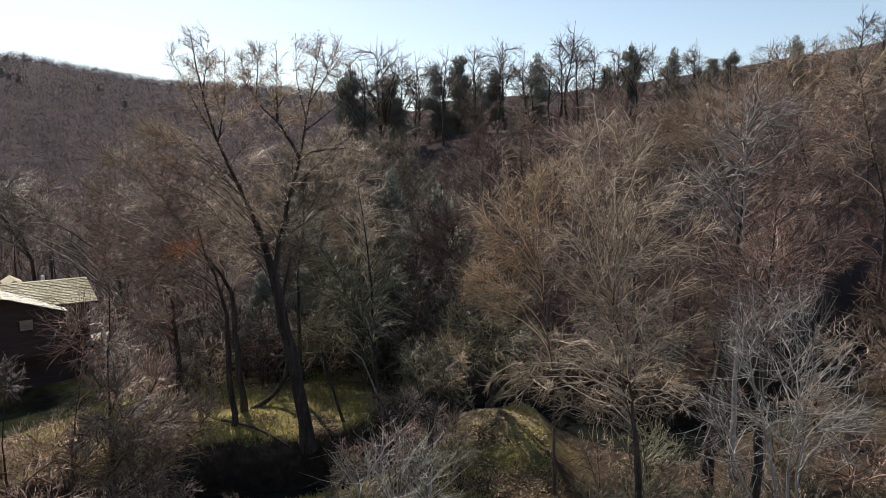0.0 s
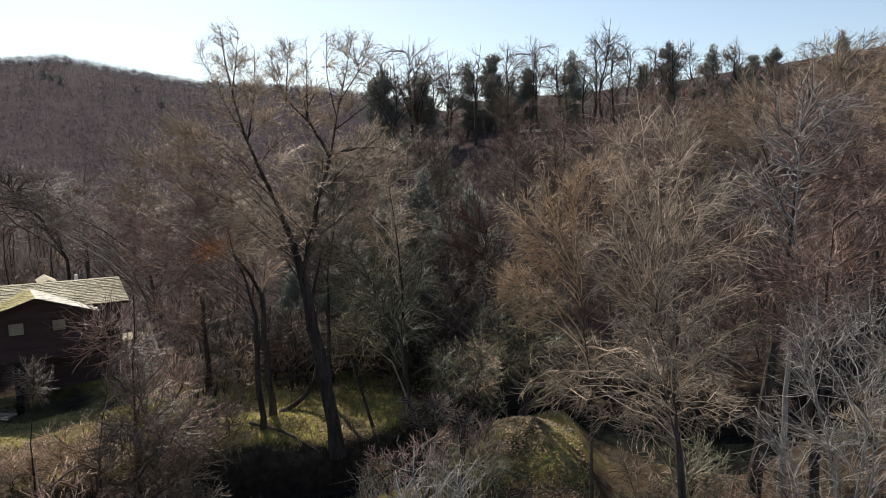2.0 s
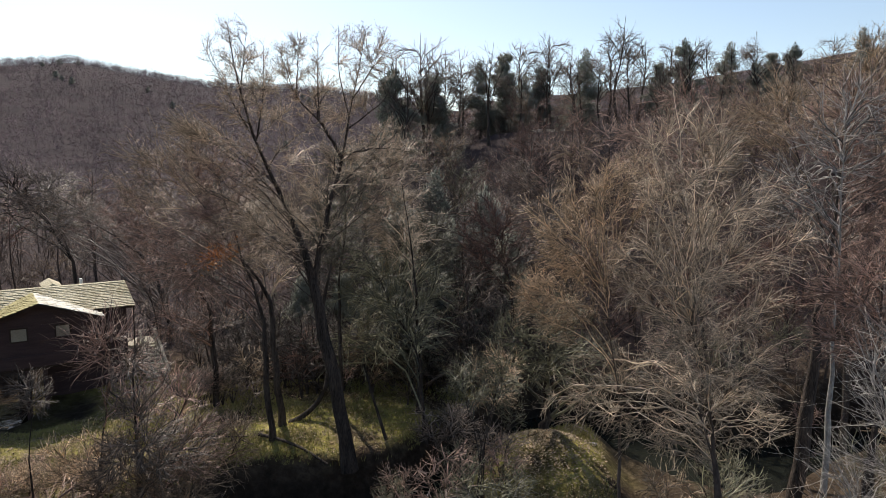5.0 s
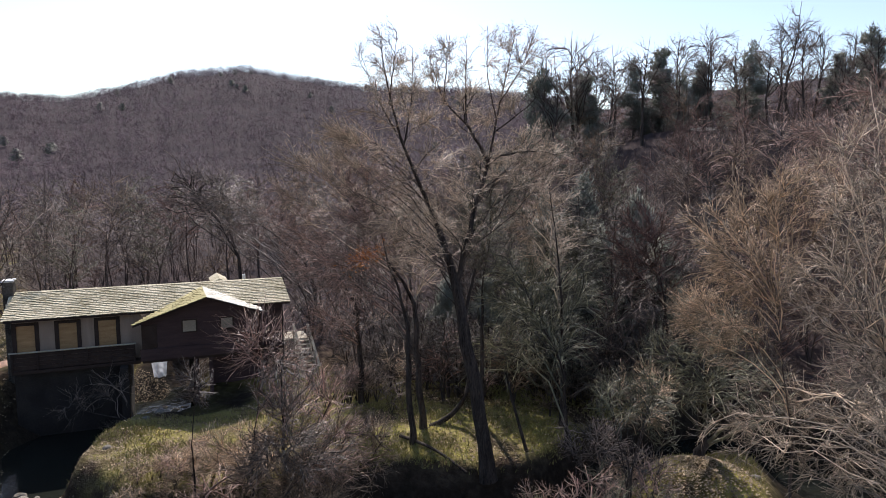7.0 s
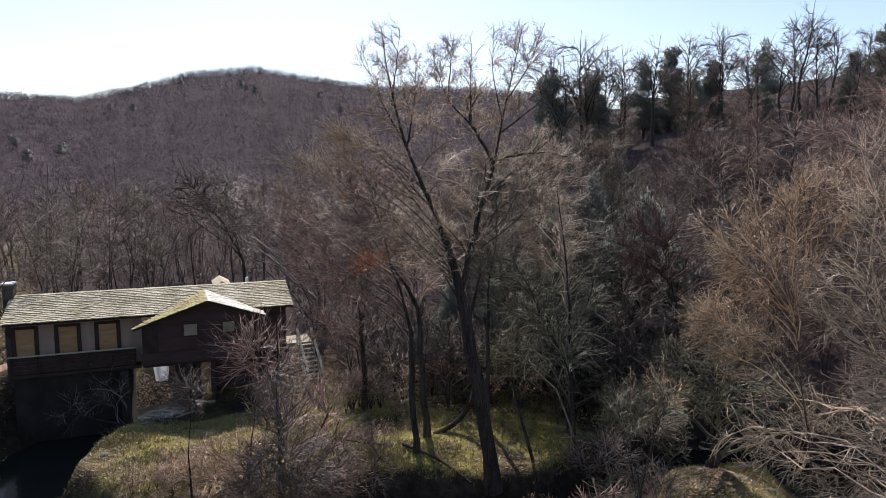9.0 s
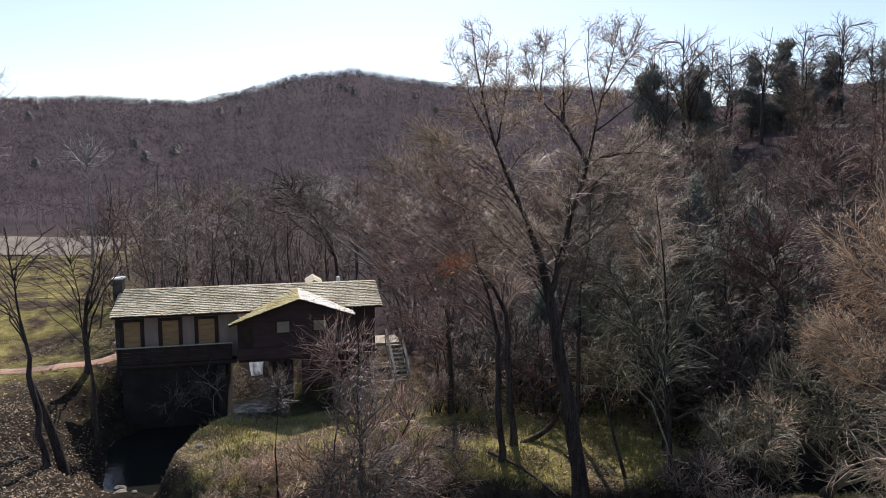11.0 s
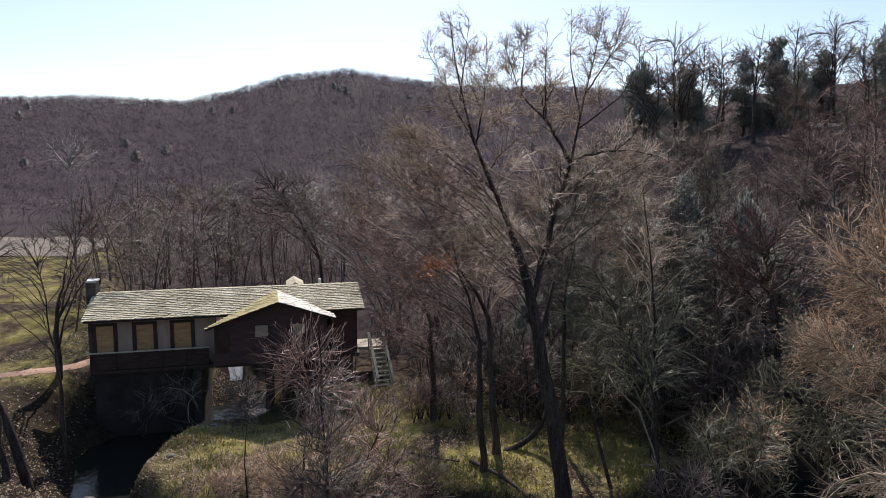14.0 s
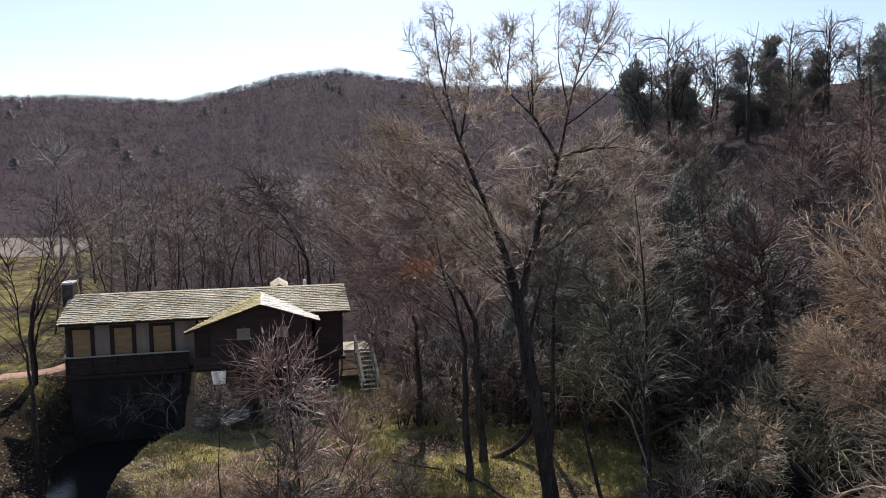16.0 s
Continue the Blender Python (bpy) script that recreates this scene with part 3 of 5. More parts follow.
def bare_tree(x, y, girth, twigs, n, blobs, label, forks=1, tall=None, lean=False, **kw):
    """A bare tree at (x, y) whose crown fills the blobs, rows of a centre and three radii in the world."""
    seed = next(BARE_SEED)
    rng = np.random.default_rng(seed)
    rel = np.array(at_base(blobs, x, y))
    share = rel[:, 3] * rel[:, 5]
    mid = (rel[:, :3] * share[:, None]).sum(0) / share.sum()
    high = rel[np.argmax(rel[:, 2])]
    top = tall or high[2] + 0.1 * high[5]
    stems = []
    for i in range(forks):
        if forks == 1:
            end = np.array([0.7 * high[0] + 0.3 * mid[0], 0.7 * high[1] + 0.3 * mid[1], top])
        else:
            b = rel[i % len(rel)]
            a = 2 * math.pi * i / forks + rng.uniform(-0.5, 0.5)
            end = b[:3] + np.array([math.cos(a) * b[3], math.sin(a) * b[4], 0.8 * b[5] * rng.uniform(0.2, 1)]) * 0.6
        foot = np.array([rng.normal(0, 0.1), rng.normal(0, 0.1), 0]) * (forks > 1)
        half = foot * 0.6 + end * np.array([0.45, 0.45, 0.5]) if lean else foot * 0.8 + end * np.array([0.1, 0.1, 0.5])
        wob = rng.normal(0, 0.04 + 0.002 * top, (2, 3)) * [1, 1, 0]
        stems.append(([foot - [0, 0, 0.25], 0.5 * (foot + half) + wob[0], half + wob[1], 0.45 * half + 0.55 * end + wob[0], end], girth, 0.014 if girth < 0.1 else 0.02))
    return plant("tree", crown_meshes(seed, stems, rel, n, twigs=twigs, **kw), x, y, label)


def wood_meshes(seed, tall, girth, wide, n, twigs, low=0.16, forks=1, **kw):
    """A woodland tree that stands at the origin, with an uneven crown of a few lobes."""
    rng = np.random.default_rng(seed)
    mid, half = tall * (1 + low) / 2, tall * (1 - low) / 2
    blobs = [(0, 0, mid, wide * 0.72, wide * 0.72, half)]
    for i in range(4):
        a, f = 2 * math.pi * (i + rng.uniform(-0.3, 0.3)) / 4, rng.uniform(-0.45, 0.5)
        blobs.append((math.cos(a) * wide * 0.5, math.sin(a) * wide * 0.5, mid + f * half, wide * 0.55, wide * 0.55, half * rng.uniform(0.3, 0.5)))
    stems = []
    for i in range(forks):
        e = rng.normal(0, 0.05 + 0.12 * (forks > 1), 2) * tall
        w = rng.normal(0, 0.03, (2, 2)) * tall
        stems.append(([(0, 0, -0.3), (w[0, 0], w[0, 1], tall * 0.3), (e[0] * 0.5 + w[1, 0], e[1] * 0.5 + w[1, 1], tall * 0.6), (e[0], e[1], tall * rng.uniform(0.86, 1))], girth, 0.02))
    return crown_meshes(seed, stems, blobs, n, twigs=twigs, light=True, **kw)


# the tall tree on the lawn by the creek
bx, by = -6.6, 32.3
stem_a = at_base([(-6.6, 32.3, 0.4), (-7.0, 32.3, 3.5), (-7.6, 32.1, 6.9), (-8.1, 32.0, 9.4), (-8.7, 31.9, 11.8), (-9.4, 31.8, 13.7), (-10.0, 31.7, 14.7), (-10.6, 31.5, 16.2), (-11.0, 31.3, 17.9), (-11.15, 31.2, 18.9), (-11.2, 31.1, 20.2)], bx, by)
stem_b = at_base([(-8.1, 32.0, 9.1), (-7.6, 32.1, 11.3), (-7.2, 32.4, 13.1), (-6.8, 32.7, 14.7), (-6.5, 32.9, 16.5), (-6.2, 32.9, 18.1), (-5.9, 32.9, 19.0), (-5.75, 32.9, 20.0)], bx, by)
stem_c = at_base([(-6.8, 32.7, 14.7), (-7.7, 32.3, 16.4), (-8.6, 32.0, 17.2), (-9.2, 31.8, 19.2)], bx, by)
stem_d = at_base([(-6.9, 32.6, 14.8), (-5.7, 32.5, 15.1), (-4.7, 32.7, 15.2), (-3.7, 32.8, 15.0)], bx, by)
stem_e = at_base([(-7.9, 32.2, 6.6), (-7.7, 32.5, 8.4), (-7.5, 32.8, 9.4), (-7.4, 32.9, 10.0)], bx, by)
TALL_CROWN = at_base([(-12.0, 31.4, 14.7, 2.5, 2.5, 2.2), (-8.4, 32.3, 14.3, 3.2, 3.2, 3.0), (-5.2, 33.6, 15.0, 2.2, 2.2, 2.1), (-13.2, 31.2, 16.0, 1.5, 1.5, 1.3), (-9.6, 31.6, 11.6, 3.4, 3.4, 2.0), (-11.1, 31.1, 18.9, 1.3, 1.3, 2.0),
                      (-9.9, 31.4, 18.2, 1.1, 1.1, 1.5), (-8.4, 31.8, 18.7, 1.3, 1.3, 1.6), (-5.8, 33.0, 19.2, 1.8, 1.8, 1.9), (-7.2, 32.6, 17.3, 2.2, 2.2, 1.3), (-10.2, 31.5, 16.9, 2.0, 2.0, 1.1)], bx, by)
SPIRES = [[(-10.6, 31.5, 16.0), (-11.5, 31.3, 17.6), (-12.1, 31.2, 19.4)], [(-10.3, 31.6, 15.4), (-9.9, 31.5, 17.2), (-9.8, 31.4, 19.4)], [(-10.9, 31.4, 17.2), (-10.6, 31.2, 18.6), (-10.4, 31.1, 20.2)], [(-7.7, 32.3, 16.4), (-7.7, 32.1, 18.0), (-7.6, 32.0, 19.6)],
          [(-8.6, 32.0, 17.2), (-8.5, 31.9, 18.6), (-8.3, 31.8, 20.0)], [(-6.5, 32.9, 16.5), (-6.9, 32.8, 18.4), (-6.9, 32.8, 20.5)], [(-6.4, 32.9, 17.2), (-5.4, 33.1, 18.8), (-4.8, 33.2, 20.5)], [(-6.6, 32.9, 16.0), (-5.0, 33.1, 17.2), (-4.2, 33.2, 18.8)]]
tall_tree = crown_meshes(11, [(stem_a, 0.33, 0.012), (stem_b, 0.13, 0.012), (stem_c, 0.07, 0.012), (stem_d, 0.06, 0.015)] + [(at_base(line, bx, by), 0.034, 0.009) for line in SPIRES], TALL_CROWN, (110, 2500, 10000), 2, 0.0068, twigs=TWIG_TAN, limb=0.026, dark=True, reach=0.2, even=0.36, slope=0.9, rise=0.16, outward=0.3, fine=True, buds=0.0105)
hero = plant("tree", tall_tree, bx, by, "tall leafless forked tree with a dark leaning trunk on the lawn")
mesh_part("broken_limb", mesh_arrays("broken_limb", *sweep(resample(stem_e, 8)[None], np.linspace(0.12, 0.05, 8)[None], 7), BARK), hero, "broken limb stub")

bare_tree(-10.6, 33.6, 0.16, TWIG_RED, (30, 420, 2000), [(-12.5, 33.2, 13.6, 2.5, 2.5, 3.0), (-13.6, 32.7, 10.3, 2.7, 2.7, 2.5)], "slim dark-trunked bare tree with reddish twigs on the lawn", twig=0.0095, side=2, reach=0.3, fine=True, outward=0.3, buds=0.011)
bare_tree(-10.7, 35.6, 0.18, TWIG_TAN, (30, 420, 2000), [(-16.1, 34.8, 14.0, 3.0, 3.0, 3.3), (-11.6, 36.8, 11.3, 3.0, 3.0, 3.3)], "bare tree with reddish-brown twigs beside its twin", twig=0.0095, side=2, reach=0.3, fine=True, outward=0.3, buds=0.011)
bare_tree(-15.4, 38.8, 0.17, TWIG_RED, (30, 420, 2000), [(-18.5, 37.1, 11.9, 2.5, 2.5, 2.8), (-16.3, 37.0, 6.6, 2.3, 2.3, 2.3), (-17.6, 37.5, 9.5, 2.4, 2.4, 2.1)], "dense bare tree with reddish twigs near the house", twig=0.0095, side=2, reach=0.3, fine=True, outward=0.3, buds=0.011)
bare_tree(-8.2, 37.6, 0.13, WOOD_GREEN, (30, 420, 2000), [(-7.7, 38.6, 13.7, 3.0, 3.0, 3.0), (-8.4, 38.3, 11.0, 2.7, 2.7, 2.5)], "slender bare tree with a fine grey crown behind the lawn", twig=0.0095, side=2, reach=0.3, fine=True, outward=0.3, buds=0.011)
bare_tree(-4.0, 38.6, 0.12, TWIG_TAN, (30, 420, 2000), [(-5.3, 40.7, 14.6, 2.3, 2.3, 2.5), (-5.6, 41.7, 11.1, 3.2, 3.2, 3.2)], "slender bare tree with tan buds beside the tall tree", twig=0.0095, side=2, reach=0.3, fine=True, outward=0.3, buds=0.011)
bare_tree(-4.6, 41.6, 0.12, TWIG_GREEN, (30, 247, 801), [(-5.0, 40.5, 7.2, 3.8, 3.8, 3.6), (-7.2, 39.4, 4.4, 2.6, 2.6, 2.3)], "spreading bare tree with drooping grey twigs by the lawn", arch=0.14, side=2, reach=0.6, twig=0.0199)
bare_tree(-0.8, 43.0, 0.12, WOOD_GREY, (26, 206, 712), [(-1.3, 42.7, 5.8, 3.8, 3.8, 3.8), (-2.7, 41.6, 2.5, 3.4, 3.4, 2.0)], "spreading bare tree with grey arching whips at the gully edge", arch=0.14, side=2, reach=0.6, twig=0.0199)
bare_tree(-3.4, 36.2, 0.11, TWIG_GREEN, (24, 192, 623), [(-4.9, 37.6, 6.2, 3.3, 3.3, 2.6), (-6.2, 37.1, 8.6, 2.3, 2.3, 2.1)], "spreading bare tree with arching whips beyond the tall tree", arch=0.12, side=2, reach=0.6, twig=0.0174)
bare_tree(-11.3, 22.6, 0.085, TWIG_GREY, (14, 110, 463), [(-10.0, 20.1, 8.1, 1.1, 1.1, 1.7), (-9.2, 20.3, 6.5, 1.2, 1.2, 1.1), (-10.6, 19.9, 6.3, 1.1, 1.1, 0.9)], "young bare tree with a fan of grey twigs", side=3, reach=0.42, twig=0.0124, tall=9.5)
bare_tree(-14.6, 25.6, 0.07, TWIG_RED, (26, 110, 260), [(-12.2, 22.6, 8.7, 1.2, 1.2, 1.1), (-11.3, 22.8, 8.0, 0.9, 0.9, 0.9)], "spreading tree of long pinkish-grey whips on the bank", arch=0.1, side=2, reach=0.7, twig=0.0115)
bare_tree(-12.6, 24.6, 0.06, TWIG_RED, (14, 123, 534), [(-10.4, 22.6, 6.9, 1.4, 1.4, 1.7), (-9.7, 22.8, 5.4, 1.4, 1.4, 1.4)], "bushy reddish-brown bare tree at the creek edge", forks=3, side=3, reach=0.42, twig=0.0124)
bare_tree(-10.4, 24.2, 0.05, WOOD_TAN, (12, 110, 463), [(-9.0, 23.0, 5.4, 1.4, 1.4, 1.5), (-10.2, 22.1, 4.7, 1.4, 1.4, 0.9)], "bushy brown thicket of slender stems at the creek edge", forks=4, side=3, reach=0.42, twig=0.0124)
bare_tree(-15.6, 27.2, 0.04, TWIG_GOLD, (10, 96, 463), [(-16.0, 27.0, 2.8, 2.0, 2.0, 1.3)], "low golden-brown bush on the lawn edge", forks=4, side=3, reach=0.38, twig=0.0124)
bare_tree(-12.0, 21.0, 0.05, WOOD_TAN, (12, 110, 552), [(-10.8, 21.3, 4.9, 1.6, 1.6, 1.4), (-9.4, 21.3, 4.2, 1.2, 1.2, 1.0)], "brown thicket of slender stems above the creek", forks=4, side=3, reach=0.42, twig=0.0124)
bare_tree(-17.6, 26.3, 0.05, TWIG_DARK, (9, 55, 150), [(-16.7, 25.3, 6.2, 0.8, 0.8, 0.9)], "thin bare sapling on the lawn edge", side=2, reach=0.4, twig=0.0133)
bare_tree(7.1, 23.6, 0.16, TWIG_STRAW, (70, 900, 3900), [(5.9, 24.0, 14.1, 2.3, 2.3, 2.9), (7.7, 24.1, 11.8, 2.5, 2.5, 2.9), (5.1, 23.5, 10.9, 2.4, 2.4, 2.8), (6.5, 23.0, 8.6, 3.1, 3.1, 2.0)], "broad bare tree with straw-coloured whips by the creek", arch=0.03, side=2, reach=0.34, twig=0.0078, tall=9.0, limb=0.1, slope=0.9, buds=0.008, fine=True, zig=0.1, outward=0.35, bark=WOOD_BARK)
bare_tree(4.6, 26.6, 0.07, TWIG_GOLD, (40, 700, 3000), [(2.9, 26.9, 12.0, 2.0, 2.0, 2.6), (4.3, 26.9, 13.5, 1.5, 1.5, 1.5), (2.0, 26.8, 9.6, 1.8, 1.8, 1.9)], "rounded bare tree with golden-tan twigs", side=2, reach=0.3, twig=0.0085, slope=0.9, tall=9.0, fine=True, buds=0.0105, bark=WOOD_BARK)
bare_tree(7.0, 23.3, 0.06, TWIG_STRAW, (50, 420, 1500), [(4.1, 27.6, 6.4, 2.2, 2.2, 1.2), (3.0, 27.6, 5.2, 1.7, 1.7, 0.9), (5.1, 26.6, 5.0, 1.9, 1.9, 0.9), (6.6, 25.7, 4.9, 1.8, 1.8, 0.9), (8.3, 25.2, 5.8, 1.8, 1.8, 1.1), (6.1, 26.7, 6.7, 2.2, 2.2, 1.2)], "bare tree with drooping pale twigs over the creek", arch=0.16, side=2, reach=0.42, twig=0.0092, slope=-0.05, limb=0.028, tall=9, bark=WOOD_BARK, even=0.6, zig=0.09)
bare_tree(2.4, 33.2, 0.2, TWIG_GREEN, (28, 261, 801), [(2.5, 32.9, 7.2, 2.4, 2.4, 2.4), (3.7, 31.9, 5.3, 2.8, 2.8, 1.8), (0.6, 32.8, 5.6, 2.1, 2.1, 1.9)], "dark-trunked spreading tree on the creek mound", arch=0.15, side=3, reach=0.5, twig=0.0157)
bare_tree(10.6, 26.6, 0.3, TWIG_RED, (36, 400, 1700), [(14.1, 27.9, 15.0, 2.2, 2.2, 2.9), (12.3, 28.3, 16.3, 2.0, 2.0, 2.2), (13.2, 27.3, 11.6, 1.9, 1.9, 2.1)], "large bare tree with a dark leaning trunk on the slope", side=2, reach=0.4, twig=0.0105, lean=True, buds=0.011, fine=True)
bare_tree(11.4, 25.8, 0.13, TWIG_PALE, (30, 151, 277), [(12.1, 26.9, 15.4, 1.9, 1.9, 2.3), (10.3, 26.8, 13.5, 1.7, 1.7, 2.1)], "bare tree with pale boughs on the slope", side=2, reach=0.7, twig=0.0141, bark=BARK_PALE, slope=1.0, limb=0.1)
bare_tree(10.5, 36.5, 0.15, TWIG_RED, (30, 300, 1500), [(8.5, 38.1, 15.4, 3.4, 3.4, 3.1), (10.9, 38.2, 17.2, 2.8, 2.8, 2.4)], "bare tree with russet twigs beyond the creek", side=2, reach=0.36, twig=0.0105, fine=True, buds=0.013)
bare_tree(10.0, 21.0, 0.12, TWIG_RED, (26, 247, 1069), [(10.0, 21.7, 10.3, 2.0, 2.0, 1.9), (11.6, 21.7, 11.9, 1.5, 1.5, 2.0)], "forked bare tree with russet twigs low on the slope", forks=2, side=3, reach=0.42, twig=0.0124)
bare_tree(17.5, 36.0, 0.18, TWIG_GOLD, (30, 320, 1600), [(14.4, 37.4, 17.1, 3.3, 3.3, 2.4), (12.1, 37.3, 15.7, 2.4, 2.4, 2.1)], "tall bare tree with golden twigs on the slope", side=2, reach=0.36, twig=0.0105, fine=True, buds=0.013)
bare_tree(21.5, 37.5, 0.18, TWIG_GOLD, (30, 320, 1600), [(20.0, 39.6, 19.4, 3.5, 3.5, 2.5), (17.9, 39.5, 17.6, 2.5, 2.5, 2.5)], "tall bare tree with golden-brown twigs on the slope", side=2, reach=0.36, twig=0.0105, fine=True, buds=0.013)
bare_tree(26.5, 40.5, 0.18, TWIG_TAN, (30, 320, 1600), [(25.2, 41.9, 20.0, 3.6, 3.6, 3.0), (23.5, 41.8, 16.8, 3.0, 3.0, 3.6)], "tall bare tree with tan twigs at the head of the slope", side=2, reach=0.36, twig=0.0105, fine=True, buds=0.013)
bare_tree(7.6, 14.4, 0.075, TWIG_PALE, (50, 290, 620), [(7.7, 15.3, 10.0, 1.4, 1.4, 1.8), (8.4, 15.1, 8.6, 1.4, 1.4, 1.3), (6.8, 15.0, 8.2, 1.2, 1.2, 1.0)], "pale-barked multi-stemmed bare tree on the near bank", forks=6, side=2, reach=0.7, twig=0.0064, bark=BARK_PALE, slope=1.2, limb=0.03, zig=0.05)
bare_tree(-0.6, 9.8, 0.05, TWIG_PALE, (18, 87, 165), [(-0.7, 10.3, 9.1, 0.9, 0.9, 1.0), (-1.2, 10.1, 9.0, 0.5, 0.5, 0.6)], "small pale bare tree with a feathery top", forks=3, side=3, reach=0.4, twig=0.00425, bark=BARK_PALE, slope=1.4, zig=0.04)
bare_tree(-0.6, 27.4, 0.04, TWIG_GREEN, (12, 110, 409), [(-0.5, 29.9, 5.6, 1.9, 1.9, 1.0)], "low mossy bush with fanning stems on the creek bank", forks=5, arch=0.12, side=2, reach=0.4, twig=0.0124)
bare_tree(-0.6, 35.6, 0.04, TWIG_GOLD, (10, 82, 374), [(0.1, 35.3, 4.0, 1.7, 1.7, 2.0)], "yellowish brush beside the mound", forks=4, side=2, reach=0.45, twig=0.0141)
bare_tree(-2.2, 33.4, 0.04, TWIG_GREY, (10, 96, 409), [(-2.1, 32.7, 2.5, 1.9, 1.9, 1.2)], "brown thicket between the lawn and the mound", forks=5, side=2, reach=0.4, twig=0.0133)
bare_tree(-27.3, 23.4, 0.15, TWIG_DARK, (24, 80, 200), [(-30.2, 24.2, 11.1, 1.5, 1.5, 1.6), (-31.4, 23.6, 10.1, 1.5, 1.5, 1.5), (-28.9, 24.8, 11.1, 1.2, 1.2, 1.4)], "dark bare tree with upswept limbs above the creek bank", side=2, reach=0.45, twig=0.009, dark=True, slope=0.9, zig=0.06, tall=10, limb=0.07, arch=0.05, lean=True)
bare_tree(-31.4, 28.9, 0.15, TWIG_DARK, (26, 90, 240), [(-33.5, 28.6, 10.1, 1.5, 1.5, 1.5), (-34.9, 28.0, 9.1, 1.3, 1.3, 1.1), (-31.5, 29.5, 8.7, 1.2, 1.2, 1.3), (-32.3, 29.1, 10.7, 1.4, 1.4, 1.5), (-33.9, 28.4, 7.9, 1.2, 1.2, 0.9)], "dark bare tree rising before the chimney", side=2, reach=0.45, twig=0.009, dark=True, slope=0.9, zig=0.06, tall=10.5, limb=0.06, arch=0.04, even=0.5)
bare_tree(-37.4, 33.3, 0.18, TWIG_DARK, (13, 57, 121), [(-34.7, 33.2, 10.7, 1.6, 1.6, 3.6)], "dark bare tree with upswept limbs beside the chimney", side=2, reach=0.6, twig=0.0102, dark=True, slope=1.6, zig=0.035)
bare_tree(-24.8, 53.0, 0.16, TWIG_GREY, (30, 300, 1300), [(-32.2, 54.0, 10.0, 3.8, 3.8, 3.8), (-34.3, 53.1, 12.4, 3.3, 3.3, 3.3)], "dense grey-green bare tree behind the house end", side=3, reach=0.5, twig=0.013, fine=True)
bare_tree(-33.0, 55.0, 0.17, WOOD_GREY, (22, 70, 180), [(-37.8, 54.8, 12.7, 4.0, 4.0, 3.5)], "dark-limbed arching tree behind the house", side=3, reach=0.7, twig=0.0265, arch=0.2, dark=True)
bare_tree(-80.0, 68.0, 0.2, TWIG_PALE, (14, 36, 50), [(-80.1, 67.8, 17.1, 3.3, 3.3, 3.7)], "white-barked bare tree by the parking area", side=2, reach=1.2, twig=0.032, bark=BARK_PALE, slope=1.2)
bare_tree(-4.6, 45.6, 0.12, WOOD_GREEN, (22, 178, 801), [(-4.4, 45.6, 9.4, 3.4, 3.4, 3.0)], "mossy bare tree with low boughs at the foot of the slope", side=3, reach=0.55, twig=0.0207)
bare_tree(1.6, 46.0, 0.12, WOOD_RED, (22, 178, 801), [(0.4, 45.8, 9.8, 3.4, 3.4, 3.4)], "reddish bare tree at the foot of the slope", side=3, reach=0.55, twig=0.0207)
bare_tree(-27.4, 34.4, 0.06, TWIG_GREY, (14, 60, 150), [(-29.4, 34.4, 2.0, 1.9, 1.9, 1.3), (-30.6, 33.3, 1.2, 1.1, 1.1, 0.8)], "grey bare bush arching over the dark pool", side=2, reach=0.5, twig=0.0105, arch=0.1, forks=2)
bare_tree(-25.9, 20.1, 0.16, TWIG_GREY, (18, 110, 380), [(-25.0, 20.5, 17.1, 1.1, 1.1, 1.0), (-25.7, 20.2, 15.3, 1.2, 1.2, 1.2)], "tall bare tree with a fine crown above the bank", side=3, reach=0.4, twig=0.008, fine=True)

# woods
rng = np.random.default_rng(5)
WOODS, SLIGHT = [], []
for i, tw in enumerate((WOOD_GREY, WOOD_RED, WOOD_TAN, WOOD_GREY, WOOD_RED, WOOD_GREEN)):
    two = 1 + i % 2
    WOODS.append(wood_meshes(60 + i, 12.0, 0.075, 3.8, (20, 110, 380), tw, forks=two, twig=0.0145, side=2, bark=WOOD_BARK, reach=0.5))
    SLIGHT.append(wood_meshes(70 + i, 11.0, 0.07, 3.8, (14, 60, 200), tw, forks=two, twig=0.022, side=2, bark=WOOD_BARK, reach=0.6))
WARM = [wood_meshes(110 + i, 12.0, 0.10, 3.6, (20, 110, 380), tw, twig=0.015, side=2, bark=WOOD_BARK, reach=0.5) for i, tw in enumerate((WOOD_RED, WOOD_TAN, TWIG_RED))]
WARM_FAR = [wood_meshes(120 + i, 12.0, 0.10, 3.6, (14, 65, 210), tw, twig=0.023, side=2, bark=WOOD_BARK, reach=0.6) for i, tw in enumerate((WOOD_RED, WOOD_TAN, WOOD_RED))]
WARM_LABEL = ["bare russet-twigged tree", "bare tan-twigged tree", "bare reddish-twigged tree"]
WOOD_LABEL = ["bare grey-twigged woodland tree", "bare reddish-twigged woodland tree", "bare tan-twigged woodland tree", "tall bare grey woodland tree", "bare russet woodland tree", "bare mossy-twigged woodland tree"]


